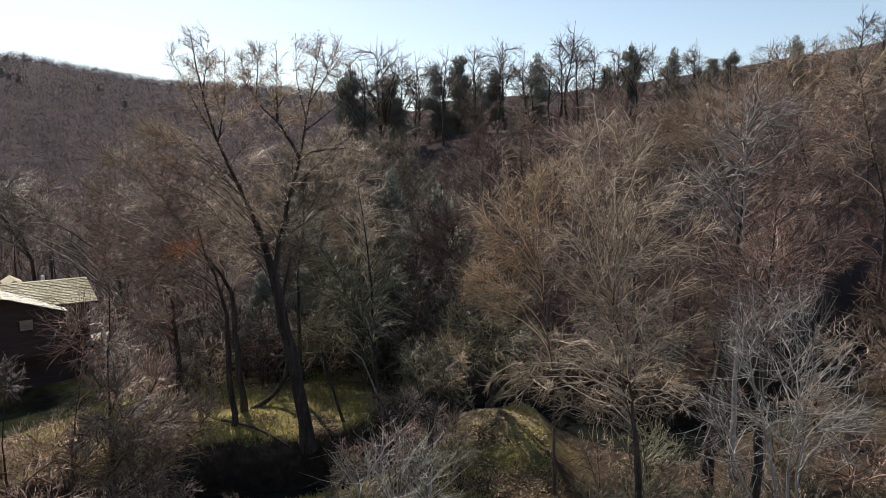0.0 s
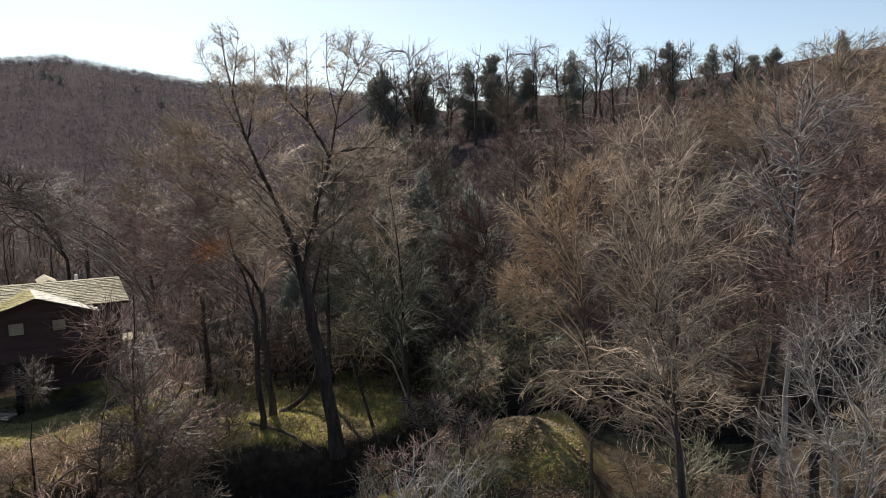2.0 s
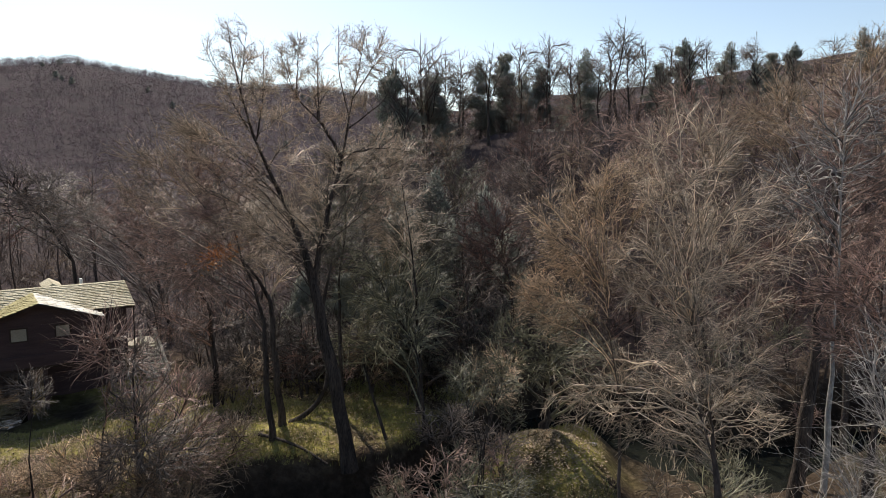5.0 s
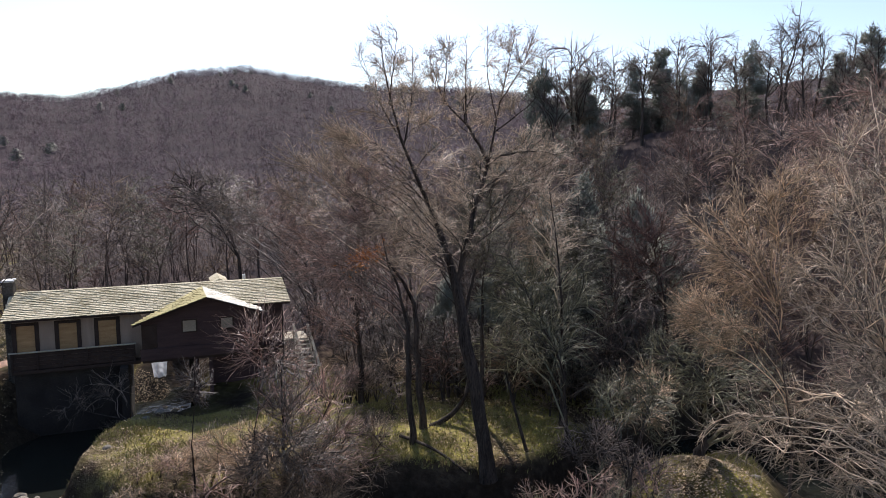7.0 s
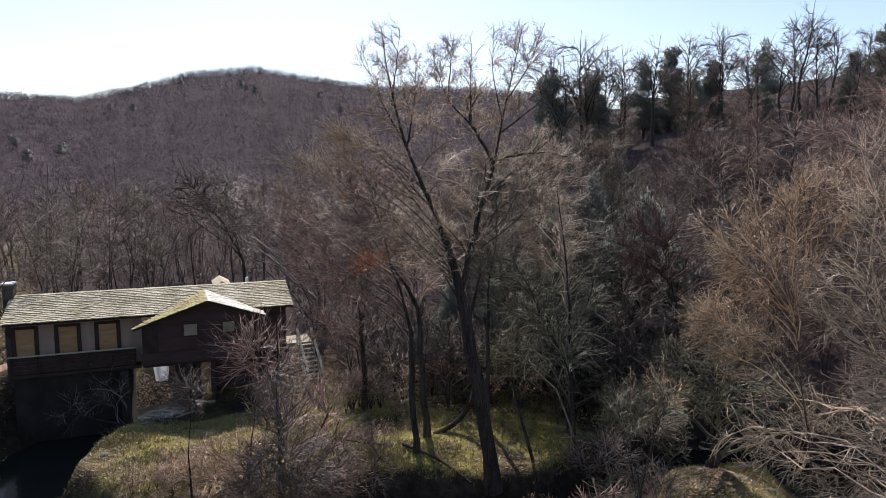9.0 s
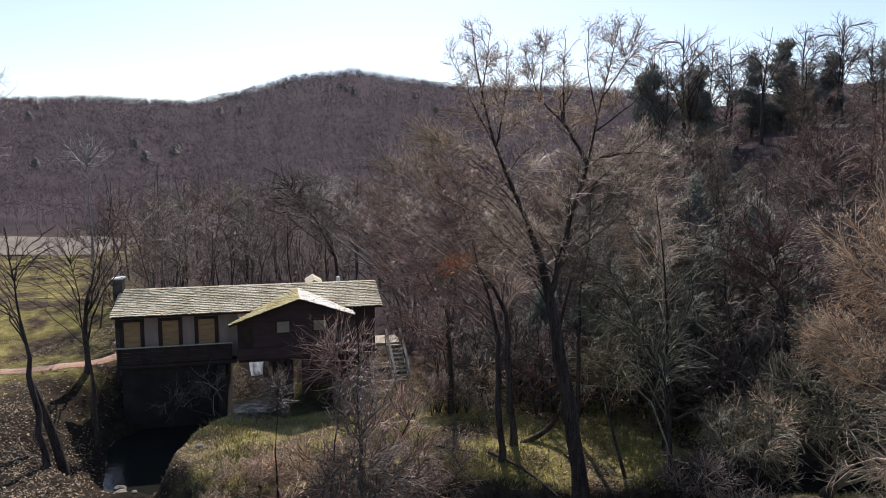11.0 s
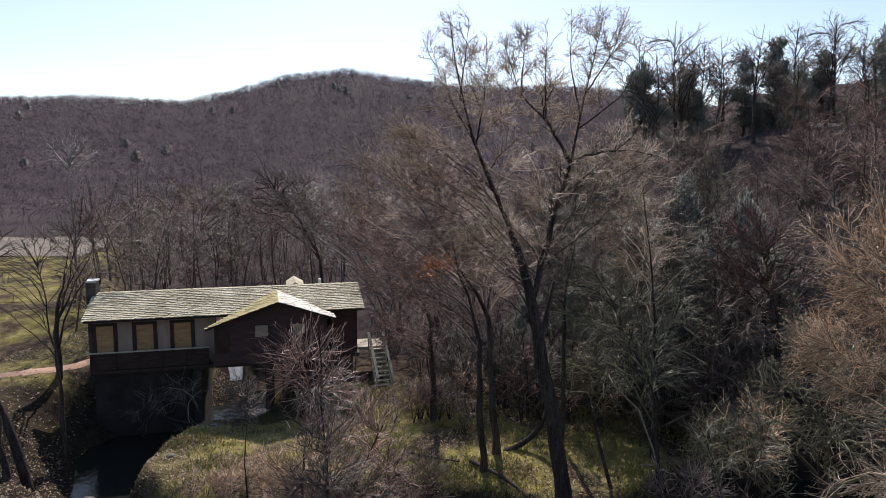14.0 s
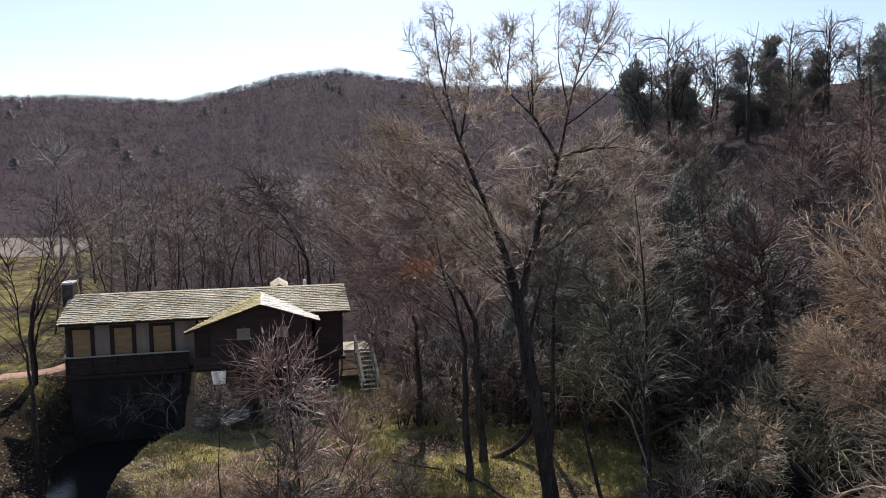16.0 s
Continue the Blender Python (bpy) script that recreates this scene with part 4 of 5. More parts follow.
def open_ground(x, y):
    """Whether a woodland tree may stand here."""
    u = (x - HX) * HU[0] + (y - HY) * HU[1]
    v = (x - HX) * HV[0] + (y - HY) * HV[1]
    d, w = creek_at(x, y)
    az, r = math.degrees(math.atan2(-x, y)), math.hypot(x, y)
    return not (d < w + 0.8 or (-3 < u < 17.8 and -5 < v < 14) or (2 < u < 20 and -18 < v < 0) or (-10 < x < 5 and 42 < y < 60) or (-22 < x < -5 and 41 < y < 48.5) or (az > 48.5 and r < 150) or (az > 42 and r < 56))


def scatter(count, r0, r1, az0, az1, gap, stands):
    out, tries = [], 0
    while len(out) < count and tries < 12000:
        tries += 1
        r, az = math.sqrt(rng.uniform(r0 * r0, r1 * r1)), rng.uniform(az0, az1)
        x, y = -math.sin(radians(az)) * r, math.cos(radians(az)) * r
        if stands(x, y) and all((x - a) ** 2 + (y - b) ** 2 > gap * gap for a, b in out):
            out.append((x, y))
    return out


for kinds, spots, low0, high0 in ((WOODS, scatter(85, 43, 74, -41, 60, 3.4, open_ground), 0.75, 1.1), (SLIGHT, scatter(215, 74, 150, -40, 64, 4.2, open_ground), 0.75, 1.15)):
    for x, y in spots:
        k = int(rng.integers(0, 6))
        az, r = math.degrees(math.atan2(-x, y)), math.hypot(x, y)
        room = (EYE + r * math.tan(radians(np.interp(az, [-32, -12, 0, 12, 20], [9.6, 8.4, 7.4, 7.4, 12]))) - float(height(x, y))) / 13.0
        if room < 0.3:
            continue
        low, high = min(low0, room), min(high0, room)
        if x > 3 and rng.random() < 0.8:
            k = int(rng.integers(0, 3))
            plant("woodland_tree", (WARM if kinds is WOODS else WARM_FAR)[k], x, y, WARM_LABEL[k] + " on the sunny slope", "tree", "trees of the wood", rng.uniform(0, 360), rng.uniform(low, high))
            continue
        plant("woodland_tree", kinds[k], x, y, WOOD_LABEL[k] + " among its neighbours", "tree", "trees of the wood", rng.uniform(0, 360), rng.uniform(low, high))


# low bushy trees between the trunks
LOW = [wood_meshes(140 + i, 5.5, 0.05, 2.6, (14, 60, 190), tw, low=0.02, forks=3, twig=0.018, side=2, bark=WOOD_BARK, reach=0.5) for i, tw in enumerate((WOOD_GREY, WOOD_RED, WOOD_TAN, WOOD_GREY))]
LOW_LABEL = ["low grey bushy tree", "low russet bushy tree", "low tan bushy tree", "low grey-brown bushy tree"]
for x, y in scatter(110, 40, 84, -38, 50, 2.2, open_ground):
    k = int(rng.integers(0, 4))
    plant("understory_tree", LOW[k], x, y, LOW_LABEL[k] + " under the taller woods", "tree", "bushy trees of the wood", rng.uniform(0, 360), rng.uniform(0.6, 1.2))


# cedars along the ridge
def cedar_meshes(seed, tall):
    rng = np.random.default_rng(seed)
    forks = 2
    way = np.stack([rng.normal(0, 0.10, forks), rng.normal(0, 0.10, forks), np.ones(forks)], -1)
    pts, rad = grow(rng, np.array([[0, 0, -0.3]] * forks), way, tall * np.array([1.0, 0.8]), np.full(forks, 0.17), np.full(forks, 0.02), 10, 0.04, np.full(forks, 0.06))
    p, d, r, L, t = sprout(rng, pts, rad, 75, 0.04, 74, 12)
    n = len(p)
    length = tall * 0.235 * np.sin(np.pi * np.clip(0.2 + 0.68 * t, 0, 1)) ** 0.5 * rng.uniform(0.55, 1.1, n) + 0.25
    l1, r1 = grow(rng, p, d, length, np.full(n, 0.03), np.full(n, 0.012), 3, 0.14, np.full(n, 0.12))
    k = 12
    f = np.linspace(0.12, 0.95, k)
    wide = tall * 0.215 * (1.12 - f) ** 0.6 * rng.uniform(0.65, 1.3, k)
    aside = rng.normal(0, 0.10 * tall, (k, 2)) * (1.1 - f)[:, None]
    lumps = np.column_stack([aside, f * tall + rng.normal(0, 0.02 * tall, k), wide, wide, tall * rng.uniform(0.05, 0.10, k)])
    p = in_crown(rng, lumps, 7000, 0.3, 1.05)
    out = unit(p - [0, 0, 0.42 * tall])
    l2, r2 = grow(rng, p, 0.5 * out + rng.normal(0, 0.45, p.shape) + [0, 0, 0.25], rng.uniform(0.2, 0.6, len(p)), np.full(len(p), 0.055), np.full(len(p), 0.015), 2, 0.2, np.full(len(p), 0.1))
    return mesh_arrays("trunk", *joined([sweep(pts, rad, 7), sweep(l1, r1, 3)]), BARK), mesh_arrays("crown", *sweep(l2, r2, 3, True), NEEDLES)


CEDARS = [cedar_meshes(80 + i, h) for i, h in enumerate((9.0, 10.5, 8.0))]


def on_ridge(az, el, r, tall):
    """Where a ridge tree stands, and its size for its top to stand that high over the first eye's level."""
    x, y = -math.sin(radians(az)) * r, math.cos(radians(az)) * r
    return x, y, max(0.5, (EYE + r * math.tan(radians(el)) - float(height(x, y))) / tall)


RIDGE_CEDARS = [(7.5, 9.0, 96), (0.6, 9.3, 100), (-1.4, 10.2, 102), (-4.2, 9.2, 100), (-7.6, 10.1, 104), (-13.2, 9.2, 104), (-15.1, 10.7, 108), (-18.3, 10.2, 106), (-21.1, 9.5, 106), (-22.6, 9.9, 108), (-26.8, 10.5, 112), (4.2, 8.6, 98), (-20.0, 8.9, 104), (-2.9, 8.4, 96)]
for i, (az, el, r) in enumerate(RIDGE_CEDARS):
    x, y, s = on_ridge(az, el - 0.9, r, (9.0, 10.5, 8.0)[i % 3])
    plant("cedar", CEDARS[i % 3], x, y, "dark green cedar with a ragged crown on the ridge", "conifer", "cedars on the ridge", 40 * i, s)
BOLD = [wood_meshes(76 + i, 12.0, 0.19, 3.3, (16, 60, 240), WOOD_GREY, low=0.38, twig=0.02, side=3, slope=1.3, zig=0.09, reach=0.7, limb=0.08, dark=True) for i in range(3)]
RIDGE_BARE = [(5.5, 10.9, 98), (2.0, 9.9, 100), (-3.0, 10.7, 104), (-5.1, 10.8, 100), (-10.3, 12.0, 104), (-9.4, 11.0, 108), (-13.9, 10.0, 106), (-16.8, 10.1, 112), (-20.0, 9.8, 110), (-28.2, 9.9, 110), (-30.8, 11.7, 102), (-32.5, 11.2, 106), (3.6, 9.8, 104), (-6.6, 9.8, 102), (-11.8, 10.4, 110), (-25.0, 9.7, 114)] + [(6.5 - 2.2 * k, 9.4 + 0.9 * math.sin(2.7 * k), 92 + 3 * math.sin(1.3 * k)) for k in range(14)]
for i, (az, el, r) in enumerate(RIDGE_BARE):
    x, y, s = on_ridge(az, el, r, 11.8)
    plant("woodland_tree", BOLD[i % 3], x, y, "tall bare grey tree standing out on the ridge", "tree", "trees of the wood", 70 * i, s)

# cedars added in the gully as a dark mass to deepen its shade
for i, (x, y, s) in enumerate([(-2.5, 50.5, 0.95), (-6.5, 51.5, 1.0), (1.5, 52.5, 0.9), (-0.5, 56.5, 1.05), (-4.5, 57.5, 1.0), (-1.5, 45.2, 0.7), (-4.0, 47.0, 0.8), (-6.8, 45.6, 0.75), (-9.6, 46.8, 0.8), (-12.4, 46.0, 0.7), (1.2, 48.0, 0.8), (-8.0, 49.0, 0.85)]):
    plant("cedar", CEDARS[i % 3], x, y, "dark cedar in the shaded gully below the ridge", "conifer", "cedars of the gully", 55 * i, s)

# gully trees take the dark twigs so that their colour carries the shade
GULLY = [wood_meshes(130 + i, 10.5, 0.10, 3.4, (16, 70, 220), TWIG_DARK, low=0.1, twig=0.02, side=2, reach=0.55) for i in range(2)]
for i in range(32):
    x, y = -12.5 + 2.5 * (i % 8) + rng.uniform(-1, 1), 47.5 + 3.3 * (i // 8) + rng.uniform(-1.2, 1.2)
    plant("woodland_tree", GULLY[i % 2], x, y, "bare gully tree, its twigs darkened to stand for shade", "tree", "trees of the wood", rng.uniform(0, 360), rng.uniform(0.8, 1.1))

# thickets added behind the lawn, dark twigs standing in for the shade there
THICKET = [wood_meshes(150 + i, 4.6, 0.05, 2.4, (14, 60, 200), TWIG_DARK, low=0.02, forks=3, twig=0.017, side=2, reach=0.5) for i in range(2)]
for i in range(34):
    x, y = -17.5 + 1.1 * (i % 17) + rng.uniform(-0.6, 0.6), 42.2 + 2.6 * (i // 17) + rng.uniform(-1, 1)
    plant("thicket", THICKET[i % 2], x, y, "tangled thicket at the slope foot, darkened to stand for shade", "thicket", "thickets behind the lawn", rng.uniform(0, 360), rng.uniform(0.75, 1.15))

# brush along the creek and under the woods
SHRUBS = []
for i, tw in enumerate((TWIG_TAN, TWIG_GREEN, TWIG_RED, TWIG_GREY, TWIG_GOLD)):
    SHRUBS.append(crown_meshes(90 + i, [([(0, 0, -0.1), (0.2 * c, 0.2 * e, 0.7), (0.7 * c, 0.7 * e, 1.9)], 0.022, 0.01) for c, e in ((1, 0.2), (-0.7, 0.8), (-0.2, -1), (0.5, 0.9))], [(0, 0, 1.5, 1.4, 1.4, 1.1), (0.4, 0.3, 1.9, 0.9, 0.9, 0.8)], (10, 44, 130), 2, 0.013, twigs=tw, reach=0.38, light=True))
SHRUB_LABEL = ["tan leafless brush", "mossy green-brown leafless brush", "reddish leafless brush", "grey leafless brush", "golden leafless brush"]
spots = []
tries = 0
while len(spots) < 85 and tries < 9000:
    tries += 1
    r, az = rng.uniform(20, 62), rng.uniform(-40, 56)
    x, y = -math.sin(radians(az)) * r, math.cos(radians(az)) * r
    d, w = creek_at(x, y)
    u = (x - HX) * HU[0] + (y - HY) * HU[1]
    v = (x - HX) * HV[0] + (y - HY) * HV[1]
    lawn = (27 < y < 41 and -25 < x < -2) or (21 < y < 40 and -27 < x < -16)
    if d < w * 0.9 or (x < -15 and y < 33) or (1.2 < x < 5 and 21 < y < 31) or (-12.5 < x < -1 and 22 < y < 33) or (-2 < x < 9.5 and 29 < y < 46) or (-1 < u < 18 and -4 < v < 9) or lawn or (u < -2 and y > 27) or any((x - a) ** 2 + (y - b) ** 2 < 1.6 for a, b in spots):
        continue
    spots.append((x, y))
    k = int(rng.integers(0, 4))
    plant("shrub", SHRUBS[k], x, y, SHRUB_LABEL[k] + " on the valley floor", "shrub", "brush of the valley", rng.uniform(0, 360), rng.uniform(0.6, 1.5))

for i in range(2):
    u, v = 4.9 + 0.9 * i, 2.95
    plant("shrub", SHRUBS[3], HX + HU[0] * u + HV[0] * v, HY + HU[1] * u + HV[1] * v, SHRUB_LABEL[3] + " before the foundation", "shrub", "brush of the valley", rng.uniform(0, 360), rng.uniform(0.45, 0.65))
# stretches of thick brush: x from, to, y from, to, how many, which kinds
for x0, x1, y0, y1, count, kinds, where in ((2, 18, 12, 30, 52, (3, 1, 1, 0), " on the slope"), (-4.5, 1.2, 26, 30.5, 10, (3, 2, 1, 1), " by the creek"), (-1.8, 1.0, 31.5, 37, 9, (3, 2, 1, 4), " beside the mound"), (-14.5, -9, 25.5, 28.5, 10, (0, 3, 4, 3), " on the lawn edge"), (-20, -13, 36.5, 40.5, 12, (3, 2, 0, 3), " under the trees")):
    for i in range(count):
        x, y = rng.uniform(x0, x1), rng.uniform(y0, y1)
        k = kinds[int(rng.integers(0, 4))]
        if (x - 2.3) ** 2 + (y - 32.4) ** 2 > 8 and not (1.2 < x < 5 and 21 < y < 31):
            plant("shrub", SHRUBS[k], x, y, SHRUB_LABEL[k] + where, "shrub", "brush of the valley", rng.uniform(0, 360), rng.uniform(0.6, 1.15))


# dry weeds low on the lawn edge
for i in range(170):
    x, y, k = rng.uniform(-20.5, -11), rng.uniform(24.0, 29.2), (4, 0, 4, 2)[i % 4]
    d, w = creek_at(x, y)
    if d > w + 0.6:
        plant("weed_clump", SHRUBS[k], x, y, "clump of dry " + ("golden", "tan", "golden", "russet")[i % 4] + " weeds on the lawn edge", "weeds", "dry weeds of the lawn", rng.uniform(0, 360), rng.uniform(0.3, 0.55))


def far_woods():
    rng = np.random.default_rng(9)
    pieces = []
    # nearest, farthest, how many, twigs of a crown, their thickness, lowest and highest
    for r0, r1, count, twigs, thick, low, high in ((140, 280, 2200, 22, 0.05, 7, 12), (280, 500, 4200, 12, 0.08, 7, 12), (500, 790, 5600, 9, 0.12, 7, 12), (770, 850, 4200, 13, 0.15, 8, 12)):
        m = count * 2
        az, r = rng.uniform(-48, 72, m), np.sqrt(rng.uniform(r0 * r0, r1 * r1, m))
        if r0 > 250:
            az = rng.uniform(4, 66, m)
        x, y = -np.sin(np.radians(az)) * r, np.cos(np.radians(az)) * r
        keep = (x > -60) | (y > 105 + 0.2 * (x + 60)) | (r > 230)
        x, y = x[keep][:count], y[keep][:count]
        n = len(x)
        tall = rng.uniform(low, high, n)
        base = np.stack([x, y, height(x, y) - 0.3], -1)
        trunks, tr = grow(rng, base, np.stack([rng.normal(0, 0.1, n), rng.normal(0, 0.1, n), np.ones(n)], -1), tall * 0.8, np.full(n, thick * 0.9), np.full(n, 0.03), 2, 0.06, np.zeros(n))
        pieces.append(sweep(trunks, tr, 3, True))
        # each crown is a loose dome of twigs that spread from the boughs
        k = n * twigs
        hub = np.repeat(base + (trunks[:, -1] - base) * (0.45 if r0 > 700 else 0.62), twigs, 0)
        size = np.repeat(tall, twigs)
        out = unit(rng.normal(0, 1, (k, 3)) + [0, 0, 0.35])
        start = hub + out * (size * rng.uniform(0.02, 0.24, k))[:, None] * [1.15, 1.15, 1.0]
        way = unit(out + rng.normal(0, 0.7, (k, 3)) + [0, 0, 0.12])
        l1, r1_ = grow(rng, start, way, size * rng.uniform(0.10, 0.26, k), np.full(k, thick), np.full(k, 0.02), 2, 0.1, np.zeros(k))
        pieces.append(sweep(l1, r1_, 3, True))
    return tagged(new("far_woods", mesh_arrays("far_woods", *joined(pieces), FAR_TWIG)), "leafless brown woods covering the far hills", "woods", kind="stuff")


def far_cedars():
    """Dark evergreens dotted over the far hill, each a ragged cone of needle sprays."""
    rng = np.random.default_rng(19)
    n, sprays = 26, 90
    az, r = rng.uniform(12, 58, n), np.sqrt(rng.uniform(300.0 ** 2, 700.0 ** 2, n))
    x, y = -np.sin(np.radians(az)) * r, np.cos(np.radians(az)) * r
    base, tall = np.stack([x, y, height(x, y)], -1), rng.uniform(3.5, 6, n)
    k = n * sprays
    f = rng.uniform(0.12, 1, k)
    turn, size = rng.uniform(0, 2 * np.pi, k), np.repeat(tall, sprays)
    out = np.stack([np.cos(turn), np.sin(turn), 0 * turn], -1)
    start = np.repeat(base, sprays, 0) + np.stack([0 * f, 0 * f, f * size], -1)
    l1, r1 = grow(rng, start, out + [0, 0, 0.4], size * 0.75 * (1.1 - f) ** 0.5, np.full(k, 0.4), np.full(k, 0.05), 2, 0.2, np.zeros(k))
    return tagged(new("far_cedars", mesh_arrays("far_cedars", *sweep(l1, r1, 3, True), NEEDLES)), "dark evergreens dotted over the far hills", "conifers", kind="stuff")


far_cedars()
far_woods()


def undergrowth():
    rng = np.random.default_rng(17)
    m = 26000
    az, r = rng.uniform(-42, 50, m), np.sqrt(rng.uniform(42.0 ** 2, 135.0 ** 2, m))
    x, y = -np.sin(np.radians(az)) * r, np.cos(np.radians(az)) * r
    u = (x - HX) * HU[0] + (y - HY) * HU[1]
    v = (x - HX) * HV[0] + (y - HY) * HV[1]
    d, w = creek_at(x, y)
    clump = np.sin(x * 0.31 + 1) * np.sin(y * 0.27) + rng.normal(0, 0.5, m)
    keep = (d > w + 0.5) & ~((u > -3) & (u < 19) & (v > -5) & (v < 12)) & ~((u > 4) & (u < 11) & (v > -14) & (v < 0)) & ~((az > 46.5) & (r < 150)) & (clump > -0.35)
    x, y, r = x[keep][:6500], y[keep][:6500], r[keep][:6500]
    n = len(x)
    base = np.stack([x, y, height(x, y) - 0.05], -1)
    stems, sr = grow(rng, base, np.stack([rng.normal(0, 0.35, n), rng.normal(0, 0.35, n), np.ones(n)], -1), rng.uniform(1.2, 3.6, n), np.full(n, 0.022), np.full(n, 0.01), 3, 0.15, np.zeros(n))
    p, d, rr, L, t = sprout(rng, stems, sr, 7, 0.1, 48, 16)
    k = len(p)
    l1, r1 = grow(rng, p, d, L * 0.5 * rng.uniform(0.6, 1.3, k), np.full(k, 0.017), np.full(k, 0.01), 2, 0.1, np.zeros(k))
    return tagged(new("undergrowth", mesh_arrays("undergrowth", *joined([sweep(stems, sr, 3, True), sweep(l1, r1, 3, True)]), BRUSH)), "leafless brown brush on the forest floor", "undergrowth", kind="stuff")


undergrowth()


# ---- the house over the creek ----
house = new("house")
house.matrix_basis = pose(HX, HY, 0, 0, 0, math.degrees(HT))
tagged(house, "dark brown lodge with a shake roof, bridging the creek", "house")
RIDGE, EAVE, DEEP, LONG = 7.05, 5.93, 3.28, 16.05
SLOPE = (RIDGE - EAVE) / DEEP
GU, GZ, GF, GL, GR = 10.83, 6.84, 4.84, 4.13, 3.25


def shakes(rng, origin, along, down, normal, length_at, run, course=0.215, wide=0.19):
    """Courses of split shakes on a roof plane: each a thin tilted block."""
    vs, qs, n = [], [], 0
    rows = int(run / course)
    for c in range(rows):
        d0 = c * run / rows
        a0, a1 = length_at((c + 0.5) / rows)
        a = a0 + rng.uniform(-0.1, 0)
        while a < a1:
            w = wide * rng.uniform(0.6, 1.5)
            b = min(a + w, a1)
            if b - a < 0.03:
                break
            e = d0 + run / rows + rng.uniform(0.02, 0.07)
            th = rng.uniform(0.03, 0.07)
            for s, h in ((d0 - 0.02, 0.004), (e, th)):
                for q, hh in ((a + 0.006, 0.0), (b - 0.006, 0.0), (b - 0.006, h), (a + 0.006, h)):
                    vs.append(origin + along * q + down * s + normal * (hh + 0.01))
            i = n
            qs += [(i, i + 1, i + 2, i + 3), (i + 4, i + 7, i + 6, i + 5), (i + 3, i + 2, i + 6, i + 7), (i, i + 3, i + 7, i + 4), (i + 1, i + 5, i + 6, i + 2)]
            n += 8
            a = b
    return np.array([tuple(v) for v in vs]), np.array(qs), np.zeros((0, 3), int)


roof = part("roof", extruded([(-DEEP, EAVE - 0.14), (0, RIDGE - 0.14), (DEEP, EAVE - 0.14), (DEEP, EAVE), (0, RIDGE), (-DEEP, EAVE)], 0, LONG), TRIM_DARK, house, "low gabled roof with dark edges")
roof.matrix_basis = Matrix.Rotation(math.pi / 2, 4, "Z") @ Matrix.Scale(-1, 4, (0, 1, 0))
srng = np.random.default_rng(3)
n_f = Vector((0, -SLOPE, 1)).normalized()
d_f = Vector((0, -1, -SLOPE)).normalized()
run = math.hypot(DEEP, RIDGE - EAVE)
front = shakes(srng, Vector((0, 0, RIDGE)), Vector((1, 0, 0)), d_f, n_f, lambda f: (-0.05, LONG + 0.05), run)
back = shakes(srng, Vector((0, 0, RIDGE)), Vector((1, 0, 0)), Vector((0, 1, -SLOPE)).normalized(), Vector((0, SLOPE, 1)).normalized(), lambda f: (-0.05, LONG + 0.05), run)
ob = mesh_part("shake_roofing", mesh_arrays("shake_roofing", *joined([front, back]), SHAKE, False), house, "weathered pale split shakes with moss")
ob["kind"] = "stuff"
# the gable over the porch: ridge runs back into the main roof
GB = (RIDGE - GZ) / SLOPE
gable_roof = bmesh.new()
for side, wd in ((-1, GL), (1, GR)):
    zl = GZ - SLOPE * wd * 0.98
    back_v = max(GB, 0.0)
    tip_v = (RIDGE - zl) / SLOPE
    top = [Vector((GU, -GF, GZ)), Vector((GU, -back_v, GZ)), Vector((GU + side * wd, -min(tip_v, GF - 0.05), zl)), Vector((GU + side * wd, -GF, zl))]
    hi = [gable_roof.verts.new(v) for v in top]
    lo = [gable_roof.verts.new(v - Vector((0, 0, 0.16))) for v in top]
    gable_roof.faces.new(hi)
    gable_roof.faces.new(lo[::-1])
    for i in range(4):
        gable_roof.faces.new((hi[i], hi[(i + 1) % 4], lo[(i + 1) % 4], lo[i]))
bmesh.ops.recalc_face_normals(gable_roof, faces=gable_roof.faces)
part("gable_roof", gable_roof, TRIM_DARK, house)
for side, wd, mat in ((-1, GL, SHAKE_MOSS), (1, GR, SHAKE_PALE)):
    r2 = math.hypot(wd, SLOPE * wd)
    tip = (RIDGE - (GZ - SLOPE * wd)) / SLOPE
    plane = (shakes(srng, Vector((GU, -GF, GZ)), Vector((0, 1, 0)), Vector((side, 0, -SLOPE)).normalized(), Vector((side * SLOPE, 0, 1)).normalized(),
                         lambda f, tip=tip: (-0.05, max(0.12, GF - (GB + (tip - GB) * f) + 0.1)), r2))
    ob = mesh_part("gable_roofing", mesh_arrays("gable_roofing", *plane, mat, False), house, "split shakes on the gable")
    ob["kind"] = "stuff"
# small rear gable that shows over the ridge
part("rear_gable", extruded([(11.45, 6.86), (12.0, 7.2), (12.6, 6.86)], 0.12, 3.0), SHAKE, house, "small shake-covered gable behind the ridge")
part("vent_pipe", boxed(13.5, 13.7, 0.3, 0.5, 6.7, 7.35, 0.03), METAL, house)

FLOOR = 3.0
WV = 2.72
for a, b, back in ((0.2, 6.75, 2.75), (6.75, 9.9, -1.4), (9.9, 15.8, 2.75)):
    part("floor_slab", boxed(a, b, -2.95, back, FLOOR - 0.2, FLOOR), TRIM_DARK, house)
WINDOWS = [(0.42, 1.55), (2.58, 3.72), (4.66, 5.82)]
z0, z1 = 3.75, 5.55
wall = bmesh.new()
edges = [0.35] + [e for w in WINDOWS for e in w] + [7.1]
for a, b in zip(edges[::2], edges[1::2]):
    box(wall, a, b, -WV, -WV + 0.2, FLOOR, EAVE + 0.1)
